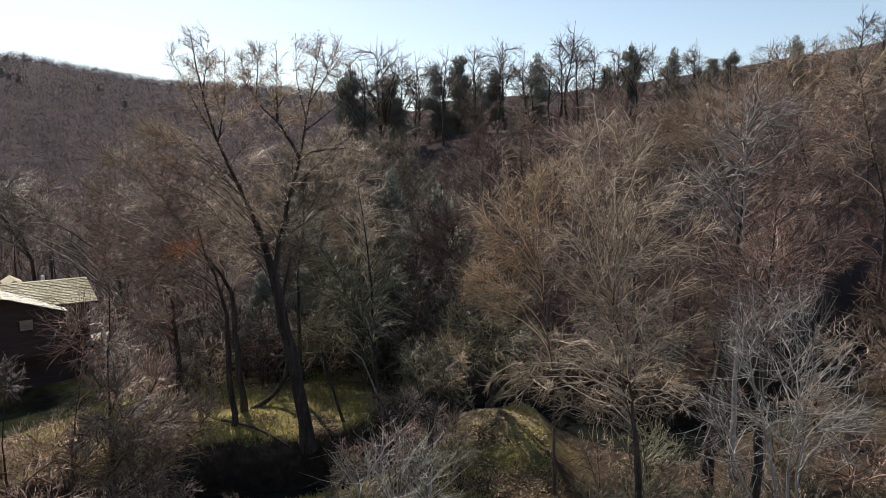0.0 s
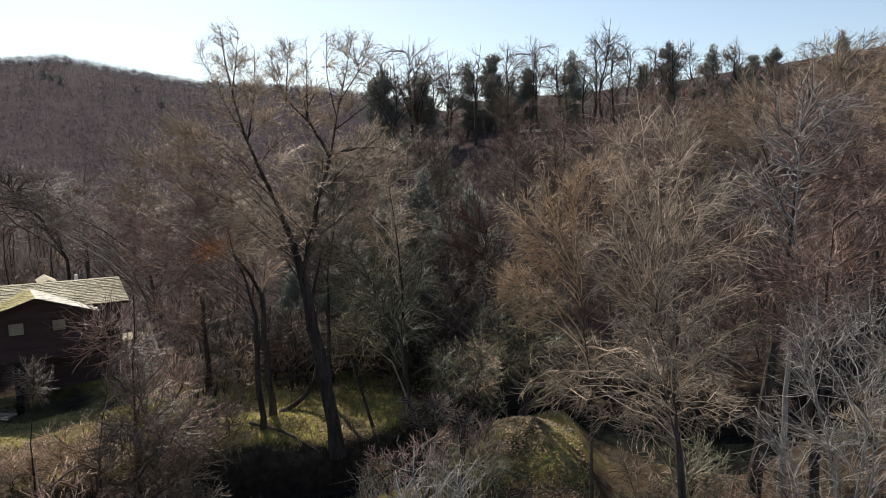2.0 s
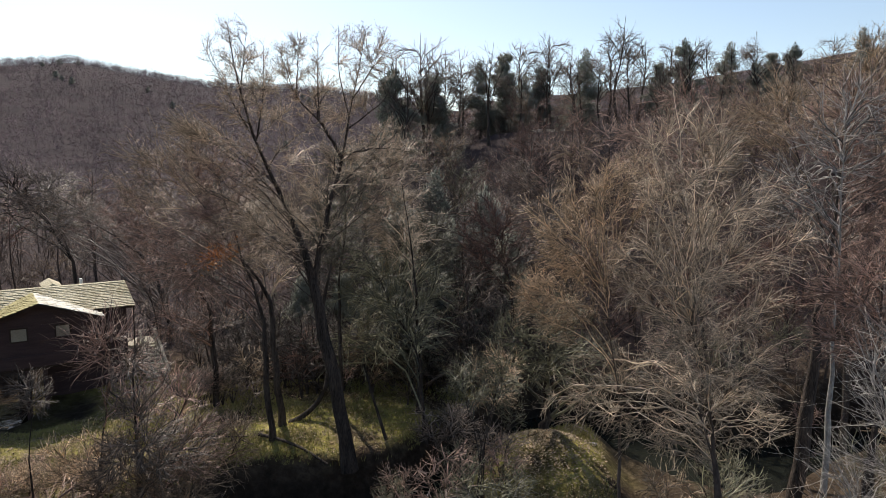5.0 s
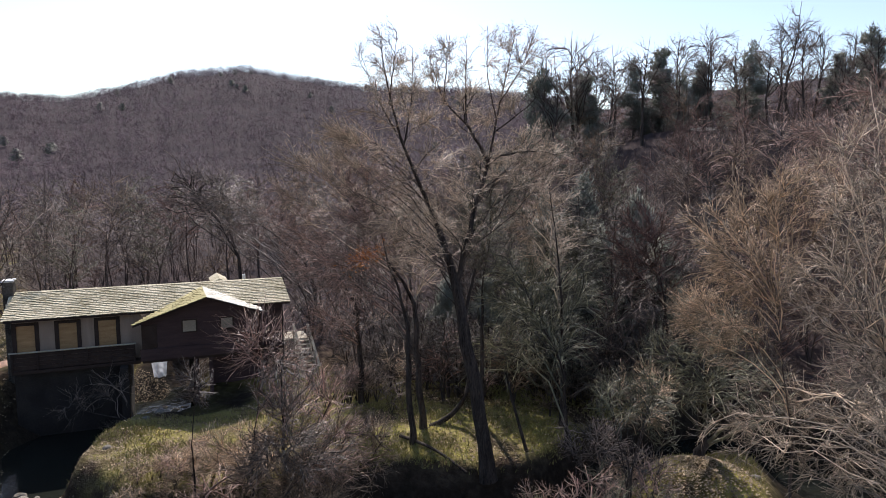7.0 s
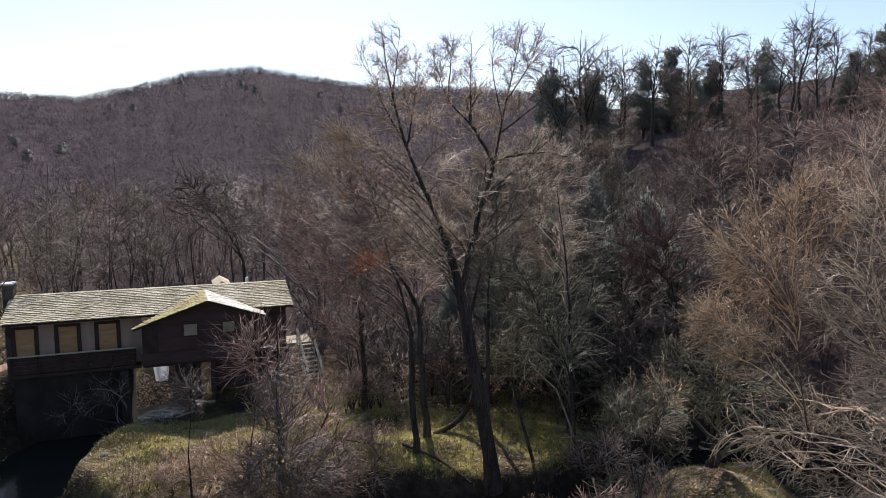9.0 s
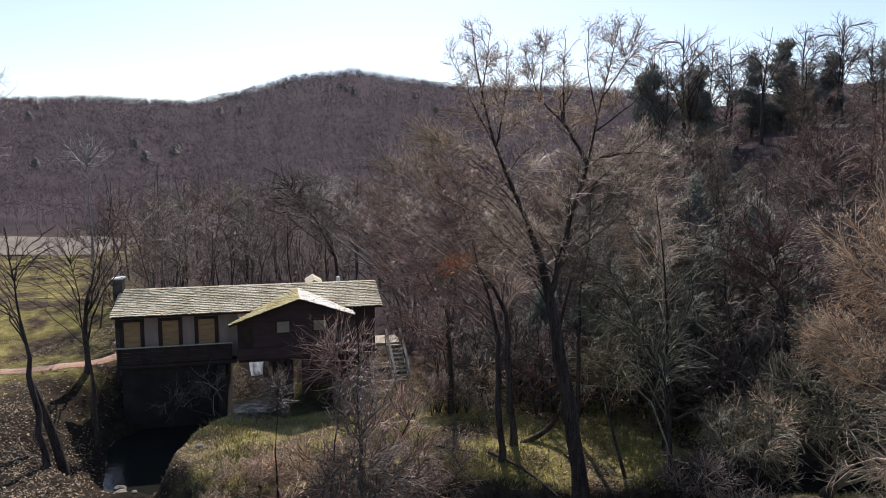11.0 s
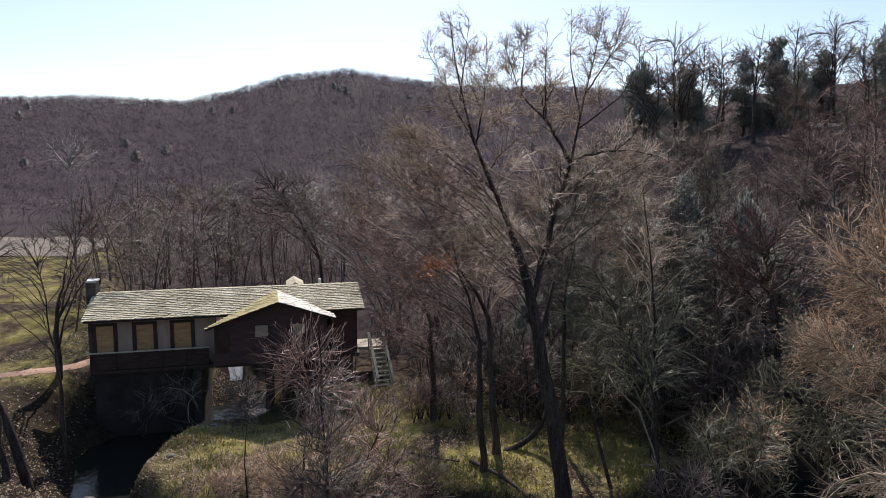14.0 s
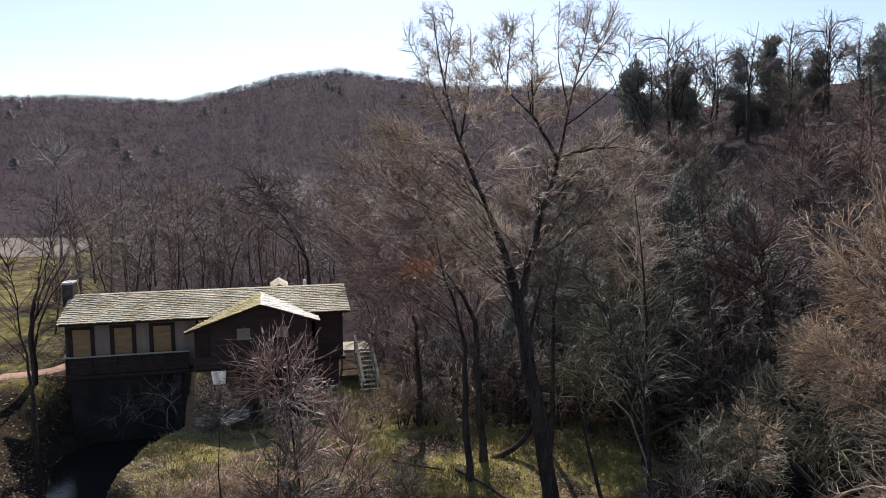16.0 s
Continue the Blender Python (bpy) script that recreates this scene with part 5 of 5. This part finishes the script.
for a, b in WINDOWS:
    box(wall, a, b, -WV, -WV + 0.2, FLOOR, z0)
    box(wall, a, b, -WV, -WV + 0.2, z1, EAVE + 0.1)
part("front_wall", wall, WALL_GREY, house, "grey board wall with boarded windows")
for a, b in WINDOWS:
    frame_bm = bmesh.new()
    for q in ((a - 0.12, a + 0.1, z0 - 0.1, z1 + 0.1), (b - 0.1, b + 0.12, z0 - 0.1, z1 + 0.1)):
        box(frame_bm, q[0], q[1], -WV - 0.05, -WV + 0.12, q[2], q[3], 0.01)
    box(frame_bm, a + 0.1, b - 0.1, -WV - 0.045, -WV + 0.12, z1 - 0.08, z1 + 0.1, 0.01)
    box(frame_bm, a + 0.1, b - 0.1, -WV - 0.045, -WV + 0.12, z0 - 0.1, z0 + 0.04, 0.01)
    win = part("window", frame_bm, TRIM_DARK, house, "window in a dark frame, boarded with plywood")
    part("board", boxed(a + 0.1, b - 0.1, -WV + 0.02, -WV + 0.05, z0 + 0.04, z1 - 0.08, 0.004), PLYWOOD, win, "tan plywood sheet")
for a, b in ((0.35, 6.75), (9.9, 15.7)):
    part("rear_wall", boxed(a, b, WV - 0.2, WV, FLOOR, EAVE + 0.1), WALL_BROWN, house)
for u0, u1 in ((0.35, 0.55), (15.5, 15.7)):
    end = extruded([(-WV + 0.2, FLOOR), (-WV + 0.2, EAVE + 0.1), (0, RIDGE - 0.2), (WV - 0.2, EAVE + 0.1), (WV - 0.2, FLOOR)], u0, u1)
    o = part("end_wall", end, WALL_BROWN, house)
    o.matrix_basis = Matrix.Rotation(math.pi / 2, 4, "Z") @ Matrix.Scale(-1, 4, (0, 1, 0))
part("front_wall", boxed(14.0, 15.5, -WV, -WV + 0.2, FLOOR, EAVE + 0.1), WALL_BROWN, house)
# gable front
GV = 4.3
gl, gr = GU - GL + 0.45, GU + GR - 0.4
GABLE_WINDOWS = [(9.42, 10.22, 4.68, 5.42), (11.62, 12.36, 4.72, 5.40)]
gfront = bmesh.new()


def under(u):
    return GZ - 0.2 - SLOPE * abs(u - GU)


def slab(bm, outline):
    b = extruded(outline, -GV, -GV + 0.18)
    tmp = bpy.data.meshes.new("tmp")
    b.to_mesh(tmp)
    b.free()
    bm.from_mesh(tmp)
    bpy.data.meshes.remove(tmp)


low = FLOOR + 0.15
(a0, a1, a2, a3), (b0, b1, b2, b3) = GABLE_WINDOWS
slab(gfront, [(gl, low), (a0, low), (a0, under(a0)), (gl, under(gl))])
slab(gfront, [(a1, low), (b0, low), (b0, under(b0)), (GU, under(GU)), (a1, under(a1))])
slab(gfront, [(b1, low), (gr, low), (gr, under(gr)), (b1, under(b1))])
for w0, w1, h0, h1 in GABLE_WINDOWS:
    slab(gfront, [(w0, h1), (w1, h1), (w1, under(w1)), (w0, under(w0))])
    slab(gfront, [(w0, low), (w1, low), (w1, h0), (w0, h0)])
part("gable_wall", gfront, WALL_BROWN, house, "dark brown board gable wall")
for w0, w1, h0, h1 in GABLE_WINDOWS:
    fb = bmesh.new()
    box(fb, w0 - 0.06, w0 + 0.03, -GV - 0.03, -GV + 0.1, h0 - 0.06, h1 + 0.06)
    box(fb, w1 - 0.03, w1 + 0.06, -GV - 0.03, -GV + 0.1, h0 - 0.06, h1 + 0.06)
    box(fb, w0 + 0.03, w1 - 0.03, -GV - 0.028, -GV + 0.1, h1 - 0.03, h1 + 0.06)
    box(fb, w0 + 0.03, w1 - 0.03, -GV - 0.028, -GV + 0.1, h0 - 0.06, h0 + 0.03)
    win = part("window", fb, TRIM_DARK, house, "small boarded gable window")
    part("board", boxed(w0 + 0.03, w1 - 0.03, -GV + 0.02, -GV + 0.05, h0 + 0.03, h1 - 0.03), BOARD_PALE, win, "pale weathered board")
for u in (gl, gr - 0.18):
    part("side_wall", boxed(u, u + 0.18, -GV + 0.18, -WV - 0.002, FLOOR + 0.15, under(u if u > GU else u) - 0.05), WALL_BROWN, house)
part("door", boxed(7.15, 8.0, -GV - 0.04, -GV - 0.004, FLOOR + 0.85, 5.3, 0.01), TRIM_DARK, house, "dark recessed door of the porch")
part("porch_beam", boxed(gl - 0.1, gr + 0.1, -GV - 0.12, -GV - 0.005, FLOOR + 0.15, FLOOR + 0.85, 0.01), WALL_BROWN, house, "brown fascia beam under the gable")
part("porch_floor", boxed(gl, gr, -GV, -2.96, FLOOR - 0.02, FLOOR + 0.145), TRIM_DARK, house)
# balcony along the front
part("balcony_deck", boxed(0.3, gl - 0.12, -3.5, -2.96, FLOOR - 0.2, FLOOR, 0.01), TRIM_DARK, house)
part("balcony_rail", boxed(0.2, gl - 0.35, -3.52, -3.42, 4.02, 4.1, 0.015), WOOD_PALE, house, "thin pale handrail")
for i in range(6):
    u = 0.3 + i * (gl - 0.8) / 5
    part("rail_post", boxed(u, u + 0.09, -3.51, -3.43, FLOOR + 0.003, 4.02), TRIM_DARK, house)
for z in (3.04, 3.28, 3.52, 3.76):
    part("rail_board", boxed(0.3, gl - 0.4, -3.42, -3.39, z, z + 0.22), TRIM_DARK, house)
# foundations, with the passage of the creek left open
part("foundation", boxed(0.3, 5.9, -2.7, -2.3, -1.9, FLOOR - 0.21), CONCRETE, house, "foundation wall over the pool, darkened for the shade under the house")
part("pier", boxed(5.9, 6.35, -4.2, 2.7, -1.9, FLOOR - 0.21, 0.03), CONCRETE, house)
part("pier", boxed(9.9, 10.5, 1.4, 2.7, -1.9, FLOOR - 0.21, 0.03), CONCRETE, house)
for u, l in ((10.0, -3.9), (10.9, -3.9), (10.2, -1.2)):
    part("post", boxed(u, u + 0.22, l - 0.11, l + 0.11, -1.9, FLOOR - 0.03, 0.015), WALL_BROWN, house, "reddish-brown timber post")
part("foundation", boxed(11.2, 15.4, -2.7, -2.3, -1.9, FLOOR - 0.21), WALL_BROWN, house)
# chimney of stone at the end wall
chimney = part("chimney", boxed(-0.42, 0.14, -0.55, 0.35, 0.5, 7.75, 0.04), STONE, house, "stone chimney stack at the end wall")
part("chimney_cap", boxed(-0.47, 0.19, -0.6, 0.4, 7.75, 7.86, 0.02), METAL, chimney, "bright sheet-metal cap")

# stairs at the far end
stairs = new("staircase")
stairs.matrix_basis = pose(HX, HY, 0, 0, 0, math.degrees(HT))
tagged(stairs, "weathered wooden outdoor stairs down from the house end", "stairs")
part("landing", boxed(15.85, 17.6, -1.6, 0.6, FLOOR - 0.15, FLOOR, 0.01), STAIR_WOOD, stairs)
for u in (16.55, 17.5):
    bm = bmesh.new()
    beam(bm, (u, -1.6, FLOOR - 0.1), (u + 0.15, -4.6, 0.75), 0.06, 0.26)
    part("stringer", bm, STAIR_WOOD, stairs)
    bm = bmesh.new()
    beam(bm, (u, -1.6, FLOOR + 0.95), (u + 0.15, -4.6, 1.75), 0.17, 0.06)
    part("handrail", bm, STAIR_WOOD, stairs)
    for k in range(4):
        f = k / 3.0
        part("baluster", boxed(u + 0.15 * f - 0.04, u + 0.15 * f + 0.04, -1.64 - 2.5 * f, -1.56 - 2.5 * f, FLOOR - 0.1 - 2.0 * f, FLOOR + 0.95 - 2.05 * f), STAIR_WOOD, stairs)
for k in range(10):
    f = (k + 0.5) / 10
    part("tread", boxed(16.55, 17.55, -1.78 - 2.9 * f, -1.44 - 2.9 * f, FLOOR - 0.06 - 2.15 * f, FLOOR - 2.15 * f), STAIR_WOOD, stairs)
for u, v in ((15.95, 0.5), (17.5, 0.5), (17.5, -1.5)):
    part("post", boxed(u - 0.06, u + 0.06, v - 0.06, v + 0.06, 0.3, FLOOR - 0.15), STAIR_WOOD, stairs)


# ---- on the banks and under the house ----
def limb(name, line, r0, r1, mat, label, category):
    pts = resample(line, 9)
    ob = new(name, mesh_arrays(name, *sweep(pts[None], np.linspace(r0, r1, 9)[None], 8), mat))
    return tagged(ob, label, category)


def on_ground(x, y, lift=0.0):
    return (x, y, float(height(x, y)) + lift)


limb("bent_trunk", [on_ground(-10.5, 36.1, -0.1), (-9.7, 36.4, 1.5), (-8.9, 36.7, 2.3), (-8.6, 36.9, 3.4), (-8.5, 37.0, 4.6)], 0.16, 0.08, BARK, "dark bent trunk leaning up from the twin trees", "tree trunk")
limb("dead_stem", [on_ground(-5.2, 34.6, -0.1), (-5.6, 34.9, 2.0), (-6.0, 35.1, 3.2), (-6.4, 35.3, 4.6)], 0.09, 0.04, BARK, "thin leaning dead stem beside the tall tree", "tree trunk")
limb("fallen_log", [on_ground(-11.4, 34.0, 0.12), on_ground(-10.2, 33.4, 0.18), on_ground(-9.0, 32.8, 0.18), on_ground(-7.6, 32.2, 0.08)], 0.09, 0.06, BARK, "fallen dark log along the bank edge", "log")
limb("fallen_branch", [on_ground(-14.6, 34.2, 0.08), on_ground(-13.2, 34.0, 0.1), on_ground(-11.9, 33.9, 0.08)], 0.06, 0.03, BARK, "fallen branch lying in the grass", "branch")
snag = limb("leaning_log", [on_ground(-28.0, 25.0, -0.1), (-28.8, 24.9, 2.4), (-29.4, 24.8, 3.9), (-29.8, 24.6, 5.0)], 0.24, 0.17, BARK, "leaning broken trunk with a pale cut end", "log")
mesh_part("cut_end", mesh_arrays("cut_end", *sweep(np.array([[(-29.79, 24.605, 4.97), (-29.82, 24.595, 5.06)]]), np.array([[0.165, 0.12]]), 9, True), WOOD_PALE), snag, "pale cut wood")

# orange leaves that stayed on a bough of the red-twigged tree
lr = np.random.default_rng(41)
n = 420
c = np.stack([lr.normal(-12.9, 0.55, n), lr.normal(33.3, 0.5, n), 10.3 + lr.normal(0, 0.25, n)], -1)
c[:, 2] += (c[:, 0] + 12.9) * 0.35
e1, e2 = unit(lr.normal(0, 1, (n, 3))) * 0.075, unit(lr.normal(0, 1, (n, 3))) * 0.05
verts = np.stack([c - e1, c + e2, c + e1 - [0, 0, 0.02], c - e2], 1).reshape(-1, 3)
lq = np.arange(n * 4).reshape(n, 4)
tagged(new("orange_leaves", mesh_arrays("orange_leaves", verts, lq, [], ORANGE_LEAF, False)), "cluster of orange dead leaves clinging to a bough", "leaves", kind="stuff")


def rock(seed, x, y, size, z=None):
    bm = bmesh.new()
    bmesh.ops.create_icosphere(bm, subdivisions=2, radius=size)
    r = random.Random(seed)
    sx, sy, sz = r.uniform(0.8, 1.4), r.uniform(0.7, 1.2), r.uniform(0.4, 0.7)
    for v in bm.verts:
        k = 1 + 0.28 * noise.noise(v.co * (1.6 / size) + Vector((seed, 0, 0)))
        v.co = Vector((v.co.x * sx, v.co.y * sy, v.co.z * sz)) * k
    me = bpy.data.meshes.new("rock")
    bm.to_mesh(me)
    bm.free()
    me.materials.append(ROCK)
    ob = new("rock", me)
    ob.matrix_basis = pose(x, y, (float(height(x, y)) if z is None else z) + size * 0.12, 0, 0, r.uniform(0, 360))
    return tagged(ob, "pale weathered rock at the water's edge", "rock", "rocks of the creek")


for k, (x, y, size) in enumerate([(-28.6, 28.0, 0.3), (-28.0, 27.5, 0.22), (-27.2, 27.6, 0.18), (-24.9, 26.6, 0.22), (-28.9, 37.4, 0.3), (-28.2, 36.9, 0.22), (-29.3, 36.5, 0.2), (-27.6, 36.2, 0.24), (-28.9, 35.6, 0.18), (-26.3, 35.2, 0.26), (-25.9, 33.6, 0.2), (-24.9, 29.6, 0.2), (-30.2, 40.6, 0.2), (-29.9, 39.6, 0.25), (-29.2, 40.3, 0.22), (-29.6, 38.9, 0.18), (-28.8, 39.4, 0.2), (-30.4, 39.6, 0.16), (-29.0, 41.0, 0.2), (-2.0, 31.0, 0.25), (0.2, 33.0, 0.22), (4.6, 33.4, 0.2)]):
    rock(k + 1, x, y, size, max(float(height(x, y)), -1.25))

# a white sheet hung under the floor
bm = bmesh.new()
bmesh.ops.create_grid(bm, x_segments=16, y_segments=12, size=0.5)
for v in bm.verts:
    x, y = v.co.x, v.co.y
    v.co = Vector((x * (1.0 - 0.25 * (0.5 - y)), 0.10 * math.sin(9 * x + 2 * y) * (0.6 - y) + 0.25 * (0.5 - y) ** 2, y * 1.15))
bmesh.ops.solidify(bm, geom=bm.faces[:], thickness=0.012)
sheet = part("plastic_sheet", bm, TARP, None)
q = Vector((HX, HY, 0)) + Vector((float(HU[0]), float(HU[1]), 0)) * 8.0 - Vector((float(HV[0]), float(HV[1]), 0)) * 1.5
sheet.matrix_basis = pose(q.x, q.y, 0.95, 0, 0, math.degrees(HT))
tagged(sheet, "white plastic sheet hanging below the house floor", "sheet")


def ground_cover():
    rng = np.random.default_rng(23)
    m = 190000
    x, y = rng.uniform(-44, 16, m), rng.uniform(20, 44, m)
    u = (x - HX) * HU[0] + (y - HY) * HU[1]
    d, w = creek_at(x, y)
    z = height(x, y)
    v = (x - HX) * HV[0] + (y - HY) * HV[1]
    lawn = (d > w + np.where(x < -21, 0.5, 1.0)) & (u > 2.5) & (y > 25) & ~((u < 15) & (v < 6.9)) & (x < 5) & ((x - 2.2) ** 2 + (y - 32) ** 2 > 7)
    tuft = np.sin(x * 0.9 + 2 * np.sin(y * 0.5)) + np.sin(y * 1.1 + x * 0.3) + rng.normal(0, 0.7, m) > 0.2
    g = np.where(lawn & tuft)[0][:42000]
    k = 2
    base = np.repeat(np.stack([x[g], y[g], z[g] - 0.02], -1), k, 0) + rng.normal(0, 0.05, (len(g) * k, 3)) * [1, 1, 0]
    n = len(base)
    tip = base + np.stack([rng.normal(0, 0.07, n), rng.normal(0, 0.07, n), rng.uniform(0.08, 0.26, n)], -1)
    side = unit(np.stack([rng.normal(0, 1, n), rng.normal(0, 1, n), np.zeros(n)], -1)) * 0.022
    tagged(new("grass", mesh_arrays("grass", np.stack([base - side, base + side, tip], 1), [], np.arange(n * 3).reshape(n, 3), GRASS, False)), "thin olive and straw grass on the lawn", "grass", kind="stuff")
    f = np.where(((d > w + 1.5) | ((u > 5) & (u < 10) & (v < 4) & (v < -1))) & (x < 5) & ((u > 6) | (v < -3) | (v > 8)) & ~((u > 8) & (u < 14) & (v < 6.8) & (v > -1)) & (((u < 10) & (v < 3)) | (rng.random(m) < 0.5)))[0][:50000]
    n = len(f)
    c = np.stack([x[f], y[f], z[f] + rng.uniform(0.01, 0.07, n)], -1)
    a = rng.uniform(0, 6.28, n)
    s = rng.uniform(0.03, 0.065, n)[:, None]
    e1 = np.stack([np.cos(a), np.sin(a), rng.normal(0, 0.35, n)], -1) * s
    e2 = np.stack([-np.sin(a), np.cos(a), rng.normal(0, 0.35, n)], -1) * s * 0.6
    m = 26000
    x, y = rng.uniform(-44, -24, m), rng.uniform(17, 35, m)
    d, w = creek_at(x, y)
    u, v = (x - HX) * HU[0] + (y - HY) * HU[1], (x - HX) * HV[0] + (y - HY) * HV[1]
    f = np.where((d > w + 0.3) & ((u < 0) | (v > 4.5)) & (u < 6.5))[0][:5500]
    b = np.stack([x[f], y[f], height(x[f], y[f]) + rng.uniform(0.01, 0.08, len(f))], -1)
    h = rng.normal(0, 1.1, (1800, 2)) + [2.2, 31.8]
    b = np.concatenate([b, np.column_stack([h, height(h[:, 0], h[:, 1]) + rng.uniform(0.01, 0.06, len(h))])])
    a, s = rng.uniform(0, 6.28, len(b)), rng.uniform(0.035, 0.08, len(b))[:, None]
    e1 = np.concatenate([e1, np.stack([np.cos(a), np.sin(a), rng.normal(0, 0.35, len(b))], -1) * s])
    e2 = np.concatenate([e2, np.stack([-np.sin(a), np.cos(a), rng.normal(0, 0.35, len(b))], -1) * s * 0.6])
    c = np.concatenate([c, b])
    n = len(c)
    tagged(new("leaf_litter", mesh_arrays("leaf_litter", np.stack([c - e1, c - e2, c + e1 + [0, 0, 0.02], c + e2], 1), np.arange(n * 4).reshape(n, 4), [], LEAF, False)), "dry tan fallen leaves on the ground", "leaves", kind="stuff")


ground_cover()
